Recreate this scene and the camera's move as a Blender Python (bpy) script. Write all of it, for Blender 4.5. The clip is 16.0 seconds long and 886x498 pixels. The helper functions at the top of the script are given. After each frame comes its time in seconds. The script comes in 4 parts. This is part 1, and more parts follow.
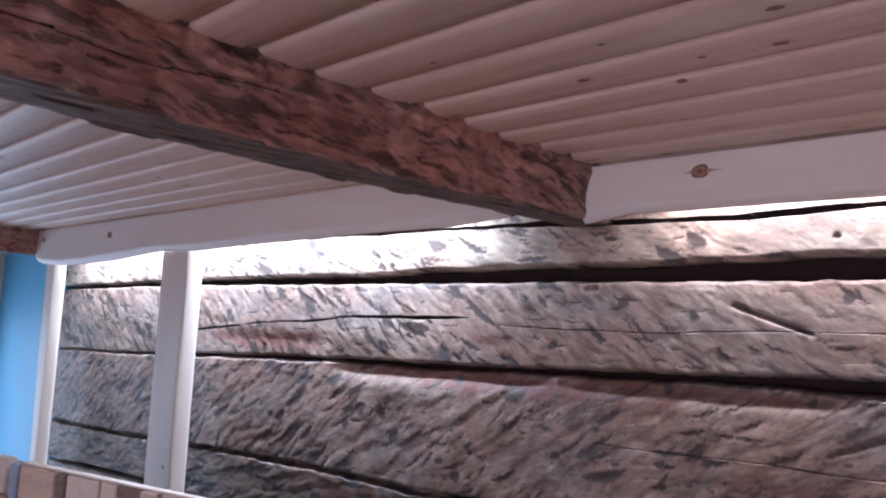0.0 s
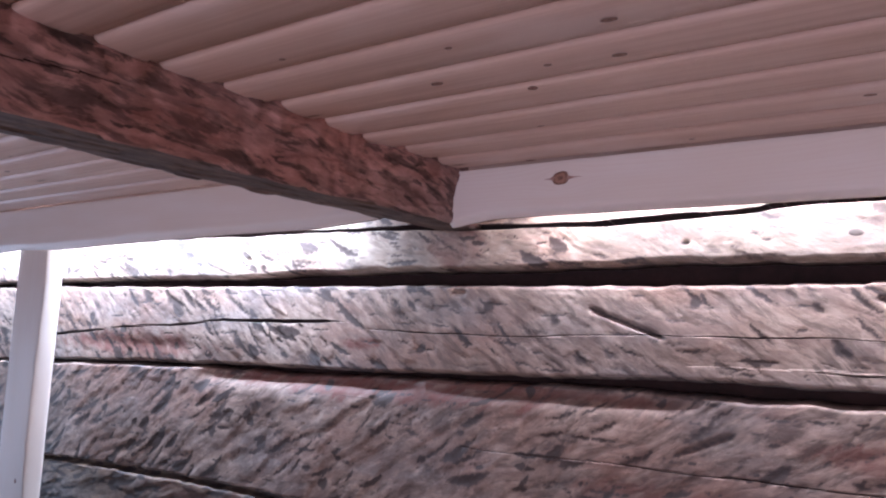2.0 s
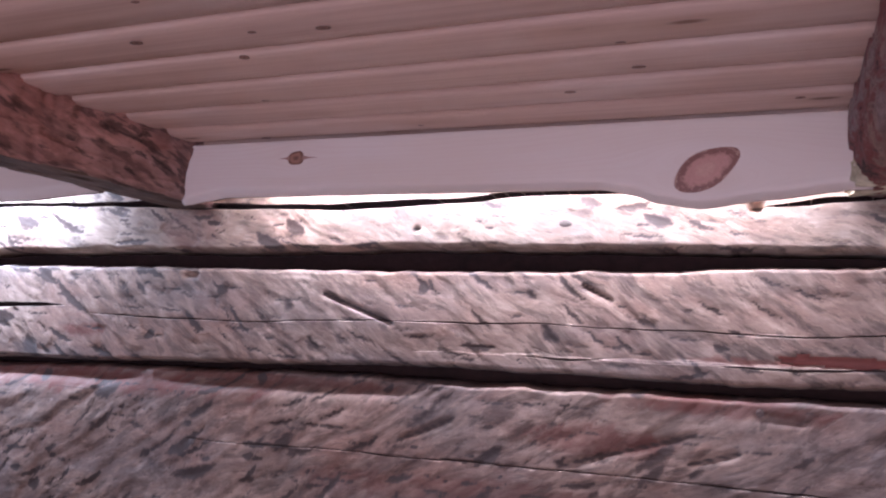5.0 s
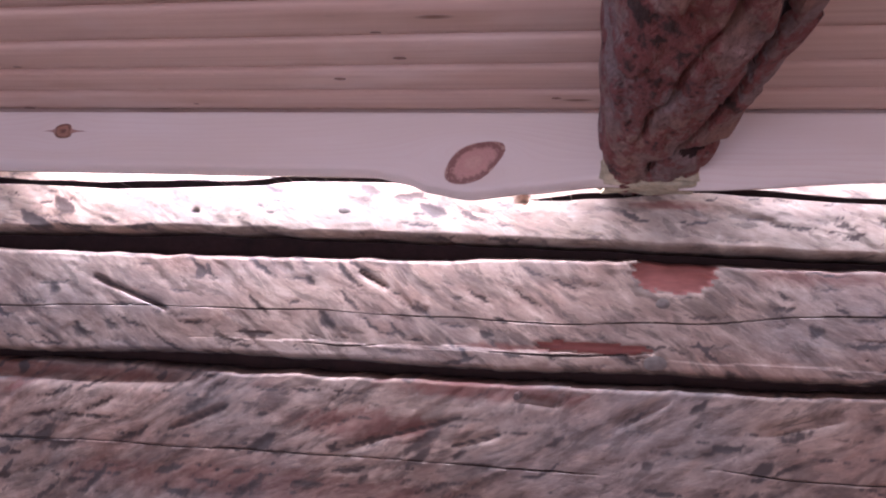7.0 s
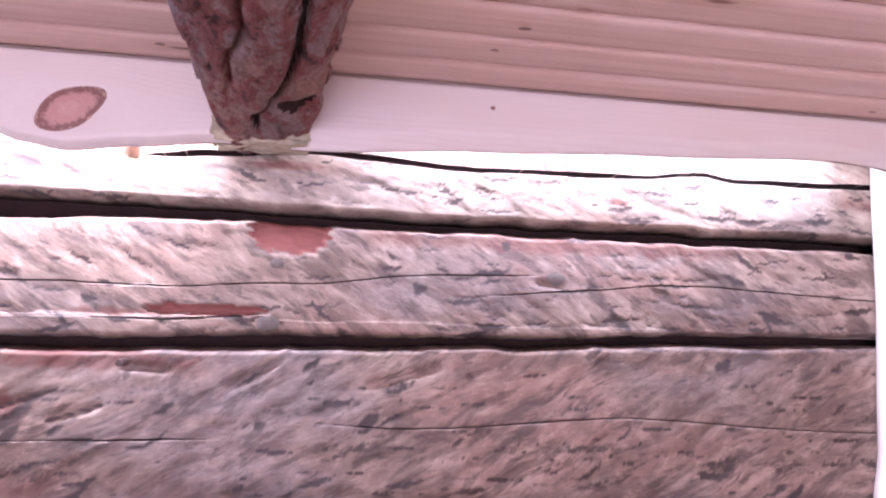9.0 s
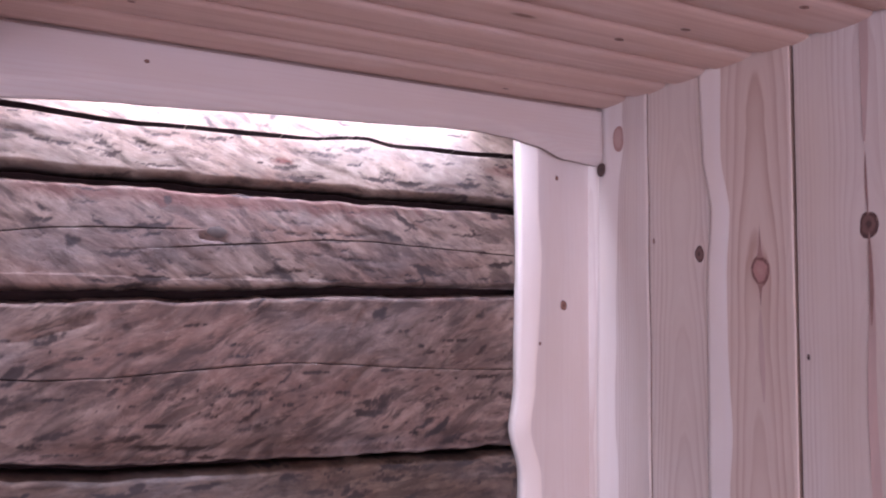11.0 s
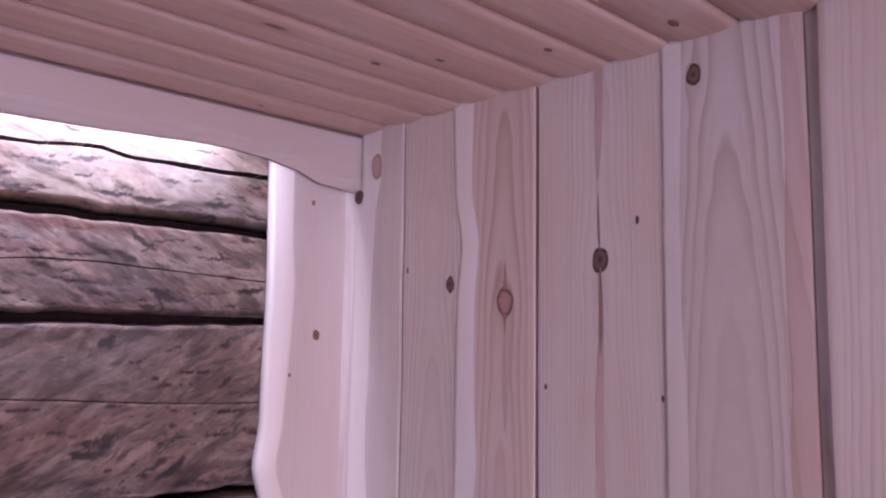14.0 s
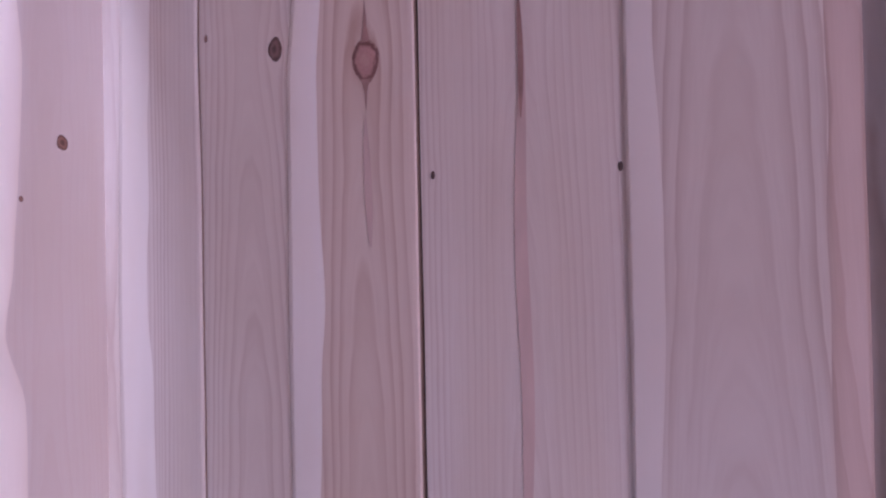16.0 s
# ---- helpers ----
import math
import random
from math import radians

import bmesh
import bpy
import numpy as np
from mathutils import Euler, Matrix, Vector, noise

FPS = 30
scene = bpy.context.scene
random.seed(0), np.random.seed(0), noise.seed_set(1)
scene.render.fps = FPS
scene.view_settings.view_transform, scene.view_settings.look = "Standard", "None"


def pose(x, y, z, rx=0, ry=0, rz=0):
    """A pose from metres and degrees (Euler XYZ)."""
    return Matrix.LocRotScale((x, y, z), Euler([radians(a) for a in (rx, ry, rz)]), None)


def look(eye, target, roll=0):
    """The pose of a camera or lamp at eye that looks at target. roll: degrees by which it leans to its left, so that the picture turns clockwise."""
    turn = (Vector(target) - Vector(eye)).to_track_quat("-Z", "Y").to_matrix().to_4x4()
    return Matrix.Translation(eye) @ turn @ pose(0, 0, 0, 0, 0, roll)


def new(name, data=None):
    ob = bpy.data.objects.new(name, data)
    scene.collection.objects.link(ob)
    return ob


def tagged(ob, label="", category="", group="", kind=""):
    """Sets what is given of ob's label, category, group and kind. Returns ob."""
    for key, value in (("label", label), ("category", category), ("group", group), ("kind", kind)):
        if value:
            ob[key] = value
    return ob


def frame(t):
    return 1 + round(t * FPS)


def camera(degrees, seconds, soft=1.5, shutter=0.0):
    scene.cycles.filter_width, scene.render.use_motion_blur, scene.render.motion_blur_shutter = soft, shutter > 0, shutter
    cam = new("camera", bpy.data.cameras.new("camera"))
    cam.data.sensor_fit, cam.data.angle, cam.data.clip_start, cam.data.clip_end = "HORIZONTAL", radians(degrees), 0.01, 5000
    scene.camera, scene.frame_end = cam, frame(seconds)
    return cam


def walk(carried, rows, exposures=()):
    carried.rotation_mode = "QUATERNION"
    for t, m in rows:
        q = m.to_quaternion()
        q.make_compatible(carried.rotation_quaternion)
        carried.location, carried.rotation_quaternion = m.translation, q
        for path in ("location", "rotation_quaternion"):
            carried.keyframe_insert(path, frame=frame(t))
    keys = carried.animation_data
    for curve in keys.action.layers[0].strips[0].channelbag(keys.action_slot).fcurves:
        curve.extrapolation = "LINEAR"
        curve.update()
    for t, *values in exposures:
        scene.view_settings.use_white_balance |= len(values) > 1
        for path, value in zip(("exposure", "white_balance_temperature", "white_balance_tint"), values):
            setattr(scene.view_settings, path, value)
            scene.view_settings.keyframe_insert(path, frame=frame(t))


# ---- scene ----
cam = camera(58.8, 16.0, 2.2)
PATH = [
    (0, (-1.48, -1.387, 1.86), (-2.886, 0.021, 2.058), 3.0),
    (0.5, (-1.466, -1.375, 1.862), (-2.813, 0.087, 2.085), 2.7),
    (1, (-1.458, -1.361, 1.866), (-2.759, 0.141, 2.092), 2.1),
    (1.5, (-1.452, -1.353, 1.863), (-2.702, 0.191, 2.091), 2.5),
    (2, (-1.443, -1.336, 1.864), (-2.653, 0.241, 2.084), 2.9),
    (2.5, (-1.434, -1.323, 1.867), (-2.585, 0.298, 2.081), 3.1),
    (3, (-1.421, -1.311, 1.864), (-2.499, 0.358, 2.092), 2.9),
    (3.2, (-1.412, -1.307, 1.867), (-2.477, 0.371, 2.087), 3.1),
    (5.3, (-1.341, -1.241, 1.862), (-2.065, 0.611, 2.078), 3.1),
    (5.5, (-1.324, -1.238, 1.865), (-2.024, 0.624, 2.077), 3.2),
    (6, (-1.306, -1.232, 1.867), (-1.901, 0.665, 2.087), 3.1),
    (6.5, (-1.282, -1.224, 1.866), (-1.779, 0.702, 2.079), 3.0),
    (7, (-1.264, -1.222, 1.866), (-1.647, 0.73, 2.075), 3.2),
    (7.5, (-1.25, -1.218, 1.858), (-1.476, 0.76, 2.047), 2.9),
    (8, (-1.214, -1.203, 1.852), (-1.219, 0.788, 2.04), 2.7),
    (8.5, (-1.168, -1.198, 1.843), (-0.938, 0.779, 2.045), 2.5),
    (9, (-1.14, -1.203, 1.839), (-0.771, 0.752, 2.035), 1.6),
    (9.5, (-1.11, -1.229, 1.849), (-0.509, 0.671, 2.017), 1.3),
    (10, (-1.07, -1.267, 1.838), (-0.296, 0.572, 1.979), 1.0),
    (10.2, (-1.048, -1.283, 1.816), (-0.242, 0.541, 1.969), 1.0),
    (12.3, (-0.968, -1.359, 1.792), (0.094, 0.332, 1.902), 0.0),
    (12.5, (-0.971, -1.36, 1.793), (0.113, 0.316, 1.905), 0.2),
    (13, (-0.959, -1.375, 1.793), (0.162, 0.274, 1.951), 0.8),
    (13.5, (-0.932, -1.365, 1.8), (0.294, 0.205, 1.989), 1.6),
    (14, (-0.928, -1.308, 1.795), (0.439, 0.133, 2.031), 0.9),
    (14.5, (-0.928, -1.24, 1.783), (0.597, 0.044, 1.946), -0.3),
    (15, (-0.899, -1.149, 1.741), (0.714, 0.029, 1.846), -1.5),
    (15.5, (-0.825, -1.076, 1.678), (0.818, 0.063, 1.747), -2.7),
    (16, (-0.693, -0.959, 1.644), (1.046, 0.028, 1.674), -1.2),
]
EXPOSURE = [(0.0, -0.28, 5720, 20), (2.5, -0.1, 5670, 25), (5.5, -0.13, 5750, 30), (7.0, 0.06, 5670, 30), (8.0, 0.68, 5650, 33), (9.0, 1.04, 5650, 34), (10.0, 0.53, 5640, 33), (12.5, -0.03, 5620, 40), (14.0, 0.0, 5580, 43), (15.0, -0.04, 5480, 43), (16.0, -0.04, 5380, 43)]
walk(cam, [(t, look(eye, target, roll)) for t, eye, target, roll in PATH], EXPOSURE)

# ---- world and lights ----
world = bpy.data.worlds.new("world")
scene.world = world
world.use_nodes = True
sky = world.node_tree.nodes.new("ShaderNodeTexSky")
sky.sky_type, sky.sun_disc = "NISHITA", False
sky.sun_elevation, sky.sun_rotation = radians(25), radians(200)
world.node_tree.links.new(sky.outputs[0], world.node_tree.nodes["Background"].inputs[0])
world.node_tree.nodes["Background"].inputs[1].default_value = 0.08


def area(name, place, target, sx, sy, watts, colour):
    lamp = bpy.data.lights.new(name, "AREA")
    lamp.shape, lamp.size, lamp.size_y, lamp.energy, lamp.color = "RECTANGLE", sx, sy, watts, colour
    ob = new(name, lamp)
    ob.matrix_world = look(place, target)
    return ob


LED = (0.98, 0.97, 0.95)
area("strip_light_left", (-3.93, -0.075, 2.165), (-3.93, -0.06, 1.0), 2.4, 0.02, 36, (0.80, 0.92, 1.0))
area("strip_light_middle", (-1.77, -0.054, 2.172), (-1.77, -0.044, 1.0), 0.94, 0.016, 7.5, LED)
area("strip_light_right", (-0.65, -0.054, 2.172), (-0.65, -0.044, 1.0), 0.8, 0.016, 2.8, (0.92, 0.96, 1.0))
# Added from an unseen opening behind, to fill the room and plank wall.
area("fill_light_south", (-1.72, -3.5, 1.55), (-0.9, 0.0, 1.8), 1.4, 1.15, 37, (0.98, 0.89, 0.95))
# Added fill from the unseen west end, for the boards and left bay.
area("fill_light_west", (-6.38, -0.75, 1.2), (0.0, -1.0, 1.7), 1.2, 1.15, 25, (0.62, 0.82, 1.0))


# ---- materials ----
def node(nt, kind, ins=None, **props):
    n = nt.nodes.new("ShaderNode" + kind)
    for key, value in props.items():
        setattr(n, key, value)
    for key, value in (ins or {}).items():
        if isinstance(value, bpy.types.NodeSocket):
            nt.links.new(value, n.inputs[key])
        else:
            n.inputs[key].default_value = value
    return n


def ramp(nt, fac, stops):
    n = node(nt, "ValToRGB", {0: fac})
    while len(n.color_ramp.elements) < len(stops):
        n.color_ramp.elements.new(0.5)
    for e, (at, c) in zip(n.color_ramp.elements, stops):
        e.position, e.color = at, (*c, 1) if isinstance(c, tuple) else (c, c, c, 1)
    return n.outputs[0]


def mix(nt, fac, a, b, how="MIX"):
    n = node(nt, "MixRGB", {0: fac}, blend_type=how)
    for key, v in ((1, a), (2, b)):
        if isinstance(v, bpy.types.NodeSocket):
            nt.links.new(v, n.inputs[key])
        else:
            n.inputs[key].default_value = (*v, 1) if isinstance(v, tuple) else (v, v, v, 1)
    return n.outputs[0]


def calc(nt, how, a, b=0.0):
    return node(nt, "Math", {0: a, 1: b}, operation=how).outputs[0]


def noise_at(nt, vec, scale, detail=3.0, rough=0.55):
    return node(nt, "TexNoise", {"Vector": vec, "Scale": scale, "Detail": detail, "Roughness": rough}).outputs[0]


def scaled(nt, vec, s, turn=(0, 0, 0), move=(0, 0, 0)):
    """vec turned first, then scaled."""
    r = node(nt, "Mapping", {"Vector": vec, "Rotation": turn, "Location": move}, vector_type="POINT").outputs[0]
    return node(nt, "VectorMath", {0: r, 1: s}, operation="MULTIPLY").outputs[0]


def fresh(name):
    m = bpy.data.materials.new(name)
    m.use_nodes = True
    return m, m.node_tree, m.node_tree.nodes["Principled BSDF"]


def finish(nt, bsdf, colour, rough, height=None, strength=0.3, distance=0.004):
    nt.links.new(colour, bsdf.inputs["Base Color"])
    if isinstance(rough, bpy.types.NodeSocket):
        nt.links.new(rough, bsdf.inputs["Roughness"])
    else:
        bsdf.inputs["Roughness"].default_value = rough
    if height is not None:
        b = node(nt, "Bump", {"Height": height, "Strength": strength, "Distance": distance})
        nt.links.new(b.outputs[0], bsdf.inputs["Normal"])


def pine(name, pale=(0.82, 0.73, 0.665), late=(0.54, 0.385, 0.315), ring=0.0065, contrast=0.68):
    """Planed pine. The UV map holds the distance from the pith and the run along the board, in metres."""
    m, nt, bsdf = fresh(name)
    uv = node(nt, "UVMap").outputs[0]
    sep = node(nt, "SeparateXYZ", {0: uv})
    who = node(nt, "ObjectInfo").outputs["Random"]
    shift = node(nt, "CombineXYZ", {0: calc(nt, "MULTIPLY", who, 17.0), 1: calc(nt, "MULTIPLY", who, 31.0), 2: who}).outputs[0]
    place = node(nt, "VectorMath", {0: uv, 1: shift}, operation="ADD").outputs[0]
    wob = noise_at(nt, scaled(nt, place, (40, 5.0, 1)), 1.0, 3)
    r = calc(nt, "ADD", sep.outputs[0], calc(nt, "MULTIPLY", wob, 0.008))
    spread = noise_at(nt, scaled(nt, place, (22, 0.15, 1)), 1.0, 1)
    rings = calc(nt, "FRACT", calc(nt, "ADD", calc(nt, "DIVIDE", r, ring), calc(nt, "MULTIPLY", spread, 3.0)))
    line = ramp(nt, rings, [(0.0, 0.0), (0.45, 0.12), (0.82, 0.8), (0.9, 1.0), (1.0, 0.0)])
    fade = ramp(nt, noise_at(nt, scaled(nt, place, (26, 0.9, 1)), 1.0, 2), [(0.36, 0.06), (0.66, 1.0)])
    amount = calc(nt, "MULTIPLY", calc(nt, "MULTIPLY", line, fade), contrast)
    fibre = noise_at(nt, scaled(nt, place, (900, 14, 1)), 1.0, 2)
    patch = noise_at(nt, scaled(nt, place, (12, 1.6, 1)), 1.0, 3)
    base = mix(nt, ramp(nt, patch, [(0.35, 0.0), (0.7, 1.0)]), pale, (pale[0] * 0.93, pale[1] * 0.88, pale[2] * 0.82))
    colour = mix(nt, amount, base, late)
    colour = mix(nt, calc(nt, "MULTIPLY", ramp(nt, fibre, [(0.4, 0.0), (0.75, 1.0)]), 0.16), colour, late)
    tone = calc(nt, "ADD", 0.93, calc(nt, "MULTIPLY", who, 0.12))
    colour = mix(nt, 1.0, colour, node(nt, "CombineXYZ", {0: tone, 1: tone, 2: tone}).outputs[0], "MULTIPLY")
    finish(nt, bsdf, colour, 0.52, calc(nt, "ADD", fibre, calc(nt, "MULTIPLY", line, 0.6)), 0.12, 0.0015)
    return m


def ceiling_pine():
    """Rounded ceiling boards, with a tone of its own to each board, long grain and scattered knots."""
    m, nt, bsdf = fresh("ceiling_pine")
    uv = node(nt, "UVMap").outputs[0]
    isl = node(nt, "NewGeometry").outputs["Random Per Island"]
    shift = node(nt, "CombineXYZ", {0: calc(nt, "MULTIPLY", isl, 7.0), 1: calc(nt, "MULTIPLY", isl, 43.0)}).outputs[0]
    place = node(nt, "VectorMath", {0: uv, 1: shift}, operation="ADD").outputs[0]
    grain = noise_at(nt, scaled(nt, place, (110, 2.2, 1)), 1.0, 3)
    fibre = noise_at(nt, scaled(nt, place, (700, 12, 1)), 1.0, 2)
    broad = noise_at(nt, scaled(nt, place, (14, 1.3, 1)), 1.0, 2)
    cells = node(nt, "TexVoronoi", {"Vector": scaled(nt, place, (13, 3.4, 1)), "Scale": 1.0, "Randomness": 1.0})
    knot = ramp(nt, cells.outputs["Distance"], [(0.035, 1.0), (0.085, 0.0)])
    halo = ramp(nt, cells.outputs["Distance"], [(0.08, 1.0), (0.3, 0.0)])
    some = ramp(nt, node(nt, "SeparateXYZ", {0: cells.outputs["Color"]}).outputs[0], [(0.42, 0.0), (0.46, 1.0)])
    colour = mix(nt, ramp(nt, grain, [(0.38, 0.0), (0.72, 0.65)]), (0.78, 0.58, 0.485), (0.58, 0.37, 0.285))
    colour = mix(nt, calc(nt, "MULTIPLY", ramp(nt, broad, [(0.4, 0.0), (0.75, 1.0)]), 0.35), colour, (0.72, 0.51, 0.38))
    bare = noise_at(nt, scaled(nt, place, (9, 2.6, 1), (0, 0, 0), (3, 5, 0)), 1.0, 3, 0.6)
    colour = mix(nt, calc(nt, "MULTIPLY", ramp(nt, bare, [(0.52, 0.0), (0.68, 1.0)]), 0.5), colour, (0.88, 0.74, 0.67))
    colour = mix(nt, calc(nt, "MULTIPLY", calc(nt, "MULTIPLY", halo, some), 0.35), colour, (0.5, 0.3, 0.19))
    colour = mix(nt, calc(nt, "MULTIPLY", knot, some), colour, (0.24, 0.12, 0.075))
    tone = calc(nt, "ADD", 0.86, calc(nt, "MULTIPLY", isl, 0.18))
    colour = mix(nt, 1.0, colour, node(nt, "CombineXYZ", {0: tone, 1: tone, 2: tone}).outputs[0], "MULTIPLY")
    finish(nt, bsdf, colour, 0.5, fibre, 0.12, 0.0015)
    return m


def hewn(name, lean, pale=(0.46, 0.355, 0.285), mid=(0.30, 0.215, 0.165), dark=(0.036, 0.026, 0.022), seed=0.0, along="x", marks=0.42, fine=1.0, spots=0.5, cuts=0.6):
    """Old axe-hewn timber: weathered grain, oblique dark tool marks leaning by lean degrees, grey and reddish stains.
    The mesh carries where an axe bit (axe_mark) and where the wood is bare, rusty or toned for a beam's shadow (its
    stain attribute)."""
    m, nt, bsdf = fresh(name)
    co = node(nt, "TexCoord").outputs["Object"]
    if along == "y":
        sep = node(nt, "SeparateXYZ", {0: co})
        side = calc(nt, "ADD", sep.outputs[2], sep.outputs[0])
        co = node(nt, "CombineXYZ", {0: sep.outputs[1], 1: 0.0, 2: side}).outputs[0]
    # the old end of the wall was hewn more coarsely
    coarse = node(nt, "MapRange", {0: node(nt, "SeparateXYZ", {0: co}).outputs[0], 1: -1.7, 2: -2.9, 3: 0.0, 4: 1.0}).outputs[0] if along == "x" else 0.0
    co = node(nt, "VectorMath", {0: co, 1: (seed * 3.7, seed, seed * 1.3)}, operation="ADD").outputs[0]
    warp = node(nt, "TexNoise", {"Vector": co, "Scale": 7.0, "Detail": 1.0}).outputs[1]
    bent = node(nt, "VectorMath", {0: co, 1: node(nt, "VectorMath", {0: warp, 1: (0.06, 0.0, 0.05)}, operation="MULTIPLY").outputs[0]}, operation="ADD").outputs[0]
    stroke = noise_at(nt, scaled(nt, bent, (9 * fine, 10, 36 * fine), (0, radians(-lean), 0)), 1.0, 5, 0.62)
    finer = noise_at(nt, scaled(nt, bent, (26, 20, 95), (0, radians(-lean * 0.6), 0)), 1.0, 2, 0.55)
    grain = noise_at(nt, scaled(nt, co, (5, 30, 190)), 1.0, 4, 0.6)
    blotch = noise_at(nt, scaled(nt, co, (4.5, 4, 9)), 1.0, 3)
    blue = noise_at(nt, scaled(nt, co, (2.2, 4, 7), (0, 0, 0), (9, 0, 3)), 1.0, 3)
    where = ramp(nt, noise_at(nt, scaled(nt, co, (6, 5, 9), (0, 0, 0), (3, 1, 7)), 1.0, 2), [(0.33, 0.45), (0.56, 1.0)])
    red = noise_at(nt, scaled(nt, co, (2.6, 4, 6), (0, 0, 0), (6, 3, 9)), 1.0, 4, 0.6)
    colour = mix(nt, ramp(nt, blotch, [(0.36, 0.0), (0.66, 1.0)]), pale, mid)
    colour = mix(nt, calc(nt, "MULTIPLY", ramp(nt, blue, [(0.47, 0.0), (0.66, 1.0)]), 0.6), colour, (0.25, 0.245, 0.25))
    colour = mix(nt, calc(nt, "MULTIPLY", ramp(nt, grain, [(0.44, 0.0), (0.68, 1.0)]), 0.22), colour, mid)
    colour = mix(nt, calc(nt, "MULTIPLY", ramp(nt, red, [(0.47, 0.0), (0.62, 1.0)]), 0.5), colour, (pale[0] * 0.76, pale[1] * 0.53, pale[2] * 0.48))
    mottle = noise_at(nt, scaled(nt, bent, (24, 18, 50), (0, radians(-lean * 0.7), 0), (8, 2, 6)), 1.0, 6, 0.72)
    colour = mix(nt, calc(nt, "MULTIPLY", ramp(nt, mottle, [(0.46, 0.0), (0.62, 1.0)]), 0.55), colour, (mid[0] * 0.8, mid[1] * 0.82, mid[2] * 0.88))
    colour = mix(nt, calc(nt, "MULTIPLY", ramp(nt, mottle, [(0.34, 1.0), (0.46, 0.0)]), 0.5), colour, tuple(min(1.0, v * 1.25) for v in pale))
    cut = calc(nt, "MULTIPLY", ramp(nt, stroke, [(marks - 0.045, 1.0), (marks + 0.012, 0.0)]), where)
    nick = calc(nt, "MULTIPLY", ramp(nt, finer, [(0.32, 1.0), (0.38, 0.0)]), where)
    colour = mix(nt, calc(nt, "MULTIPLY", cut, calc(nt, "ADD", cuts, calc(nt, "MULTIPLY", coarse, -0.38))), colour, mix(nt, ramp(nt, blue, [(0.42, 0.0), (0.58, 1.0)]), dark, (dark[0] * 2.0, dark[1] * 2.1, dark[2] * 2.3)))
    colour = mix(nt, calc(nt, "MULTIPLY", nick, 0.5), colour, dark)
    swirl = node(nt, "TexNoise", {"Vector": co, "Scale": 3.2, "Detail": 1.0}).outputs[1]
    twist = node(nt, "VectorMath", {0: bent, 1: node(nt, "VectorMath", {0: swirl, 1: (0.16, 0.0, 0.13)}, operation="MULTIPLY").outputs[0]}, operation="ADD").outputs[0]
    skew = node(nt, "SeparateXYZ", {0: scaled(nt, twist, (14 * fine, 9, 56 * fine), (0, radians(-lean), 0))})
    skew = node(nt, "CombineXYZ", {0: skew.outputs[0], 1: skew.outputs[2]}).outputs[0]
    pits = node(nt, "TexVoronoi", {"Vector": skew, "Scale": 1.0, "Randomness": 0.95}, voronoi_dimensions="2D")
    pick = node(nt, "SeparateXYZ", {0: pits.outputs["Color"]})
    size = calc(nt, "ADD", calc(nt, "ADD", 0.18, calc(nt, "MULTIPLY", coarse, 0.05)), calc(nt, "MULTIPLY", pick.outputs[1], 0.34))
    far = calc(nt, "ADD", pits.outputs["Distance"], calc(nt, "MULTIPLY", calc(nt, "SUBTRACT", noise_at(nt, scaled(nt, bent, (30, 20, 80), (0, radians(-lean), 0), (2, 2, 2)), 1.0, 4, 0.65), 0.5), 1.7))
    spot = ramp(nt, calc(nt, "DIVIDE", far, size), [(0.66, 1.0), (0.92, 0.0)])
    spot = calc(nt, "MULTIPLY", spot, ramp(nt, pick.outputs[0], [(0.30, 0.0), (0.6, 1.0)]))
    spot = calc(nt, "MULTIPLY", spot, ramp(nt, noise_at(nt, co, 90.0, 2), [(0.3, 0.55), (0.6, 1.0)]))
    wide = node(nt, "SeparateXYZ", {0: scaled(nt, twist, (7 * fine, 9, 24 * fine), (0, radians(-lean * 0.8), 0), (7, 0, 5))})
    wide = node(nt, "CombineXYZ", {0: wide.outputs[0], 1: wide.outputs[2]}).outputs[0]
    hollow = node(nt, "TexVoronoi", {"Vector": wide, "Scale": 1.0, "Randomness": 1.0}, voronoi_dimensions="2D")
    pick2 = node(nt, "SeparateXYZ", {0: hollow.outputs["Color"]})
    soft2 = calc(nt, "ADD", hollow.outputs["Distance"], calc(nt, "MULTIPLY", calc(nt, "SUBTRACT", finer, 0.5), 0.55))
    patch2 = calc(nt, "MULTIPLY", ramp(nt, soft2, [(0.12, 1.0), (0.5, 0.0)]), ramp(nt, pick2.outputs[0], [(0.3, 0.0), (0.75, 1.0)]))
    colour = mix(nt, calc(nt, "MULTIPLY", patch2, 0.5), colour, mix(nt, pick2.outputs[1], (mid[0] * 0.55, mid[1] * 0.5, mid[2] * 0.5), (mid[0] * 0.5, mid[1] * 0.6, mid[2] * 0.7)))
    dense = ramp(nt, noise_at(nt, scaled(nt, co, (3.4, 4, 8), (0, 0, 0), (1, 8, 2)), 1.0, 3), [(0.36, 0.15), (0.56, 1.0)])
    grime = mix(nt, pick.outputs[2], dark, (dark[0] * 1.6, dark[1] * 1.7, dark[2] * 1.8))
    colour = mix(nt, calc(nt, "MULTIPLY", calc(nt, "MULTIPLY", spot, dense), spots), colour, grime)
    light = ramp(nt, noise_at(nt, scaled(nt, bent, (13, 10, 40), (0, radians(-lean), 0), (4, 4, 4)), 1.0, 2), [(0.55, 0.0), (0.72, 1.0)])
    colour = mix(nt, calc(nt, "MULTIPLY", light, 0.4), colour, tuple(min(1.0, v * 1.35) for v in pale))
    rust_and_shade = node(nt, "Attribute", attribute_name="stain_and_shade").outputs["Fac"]
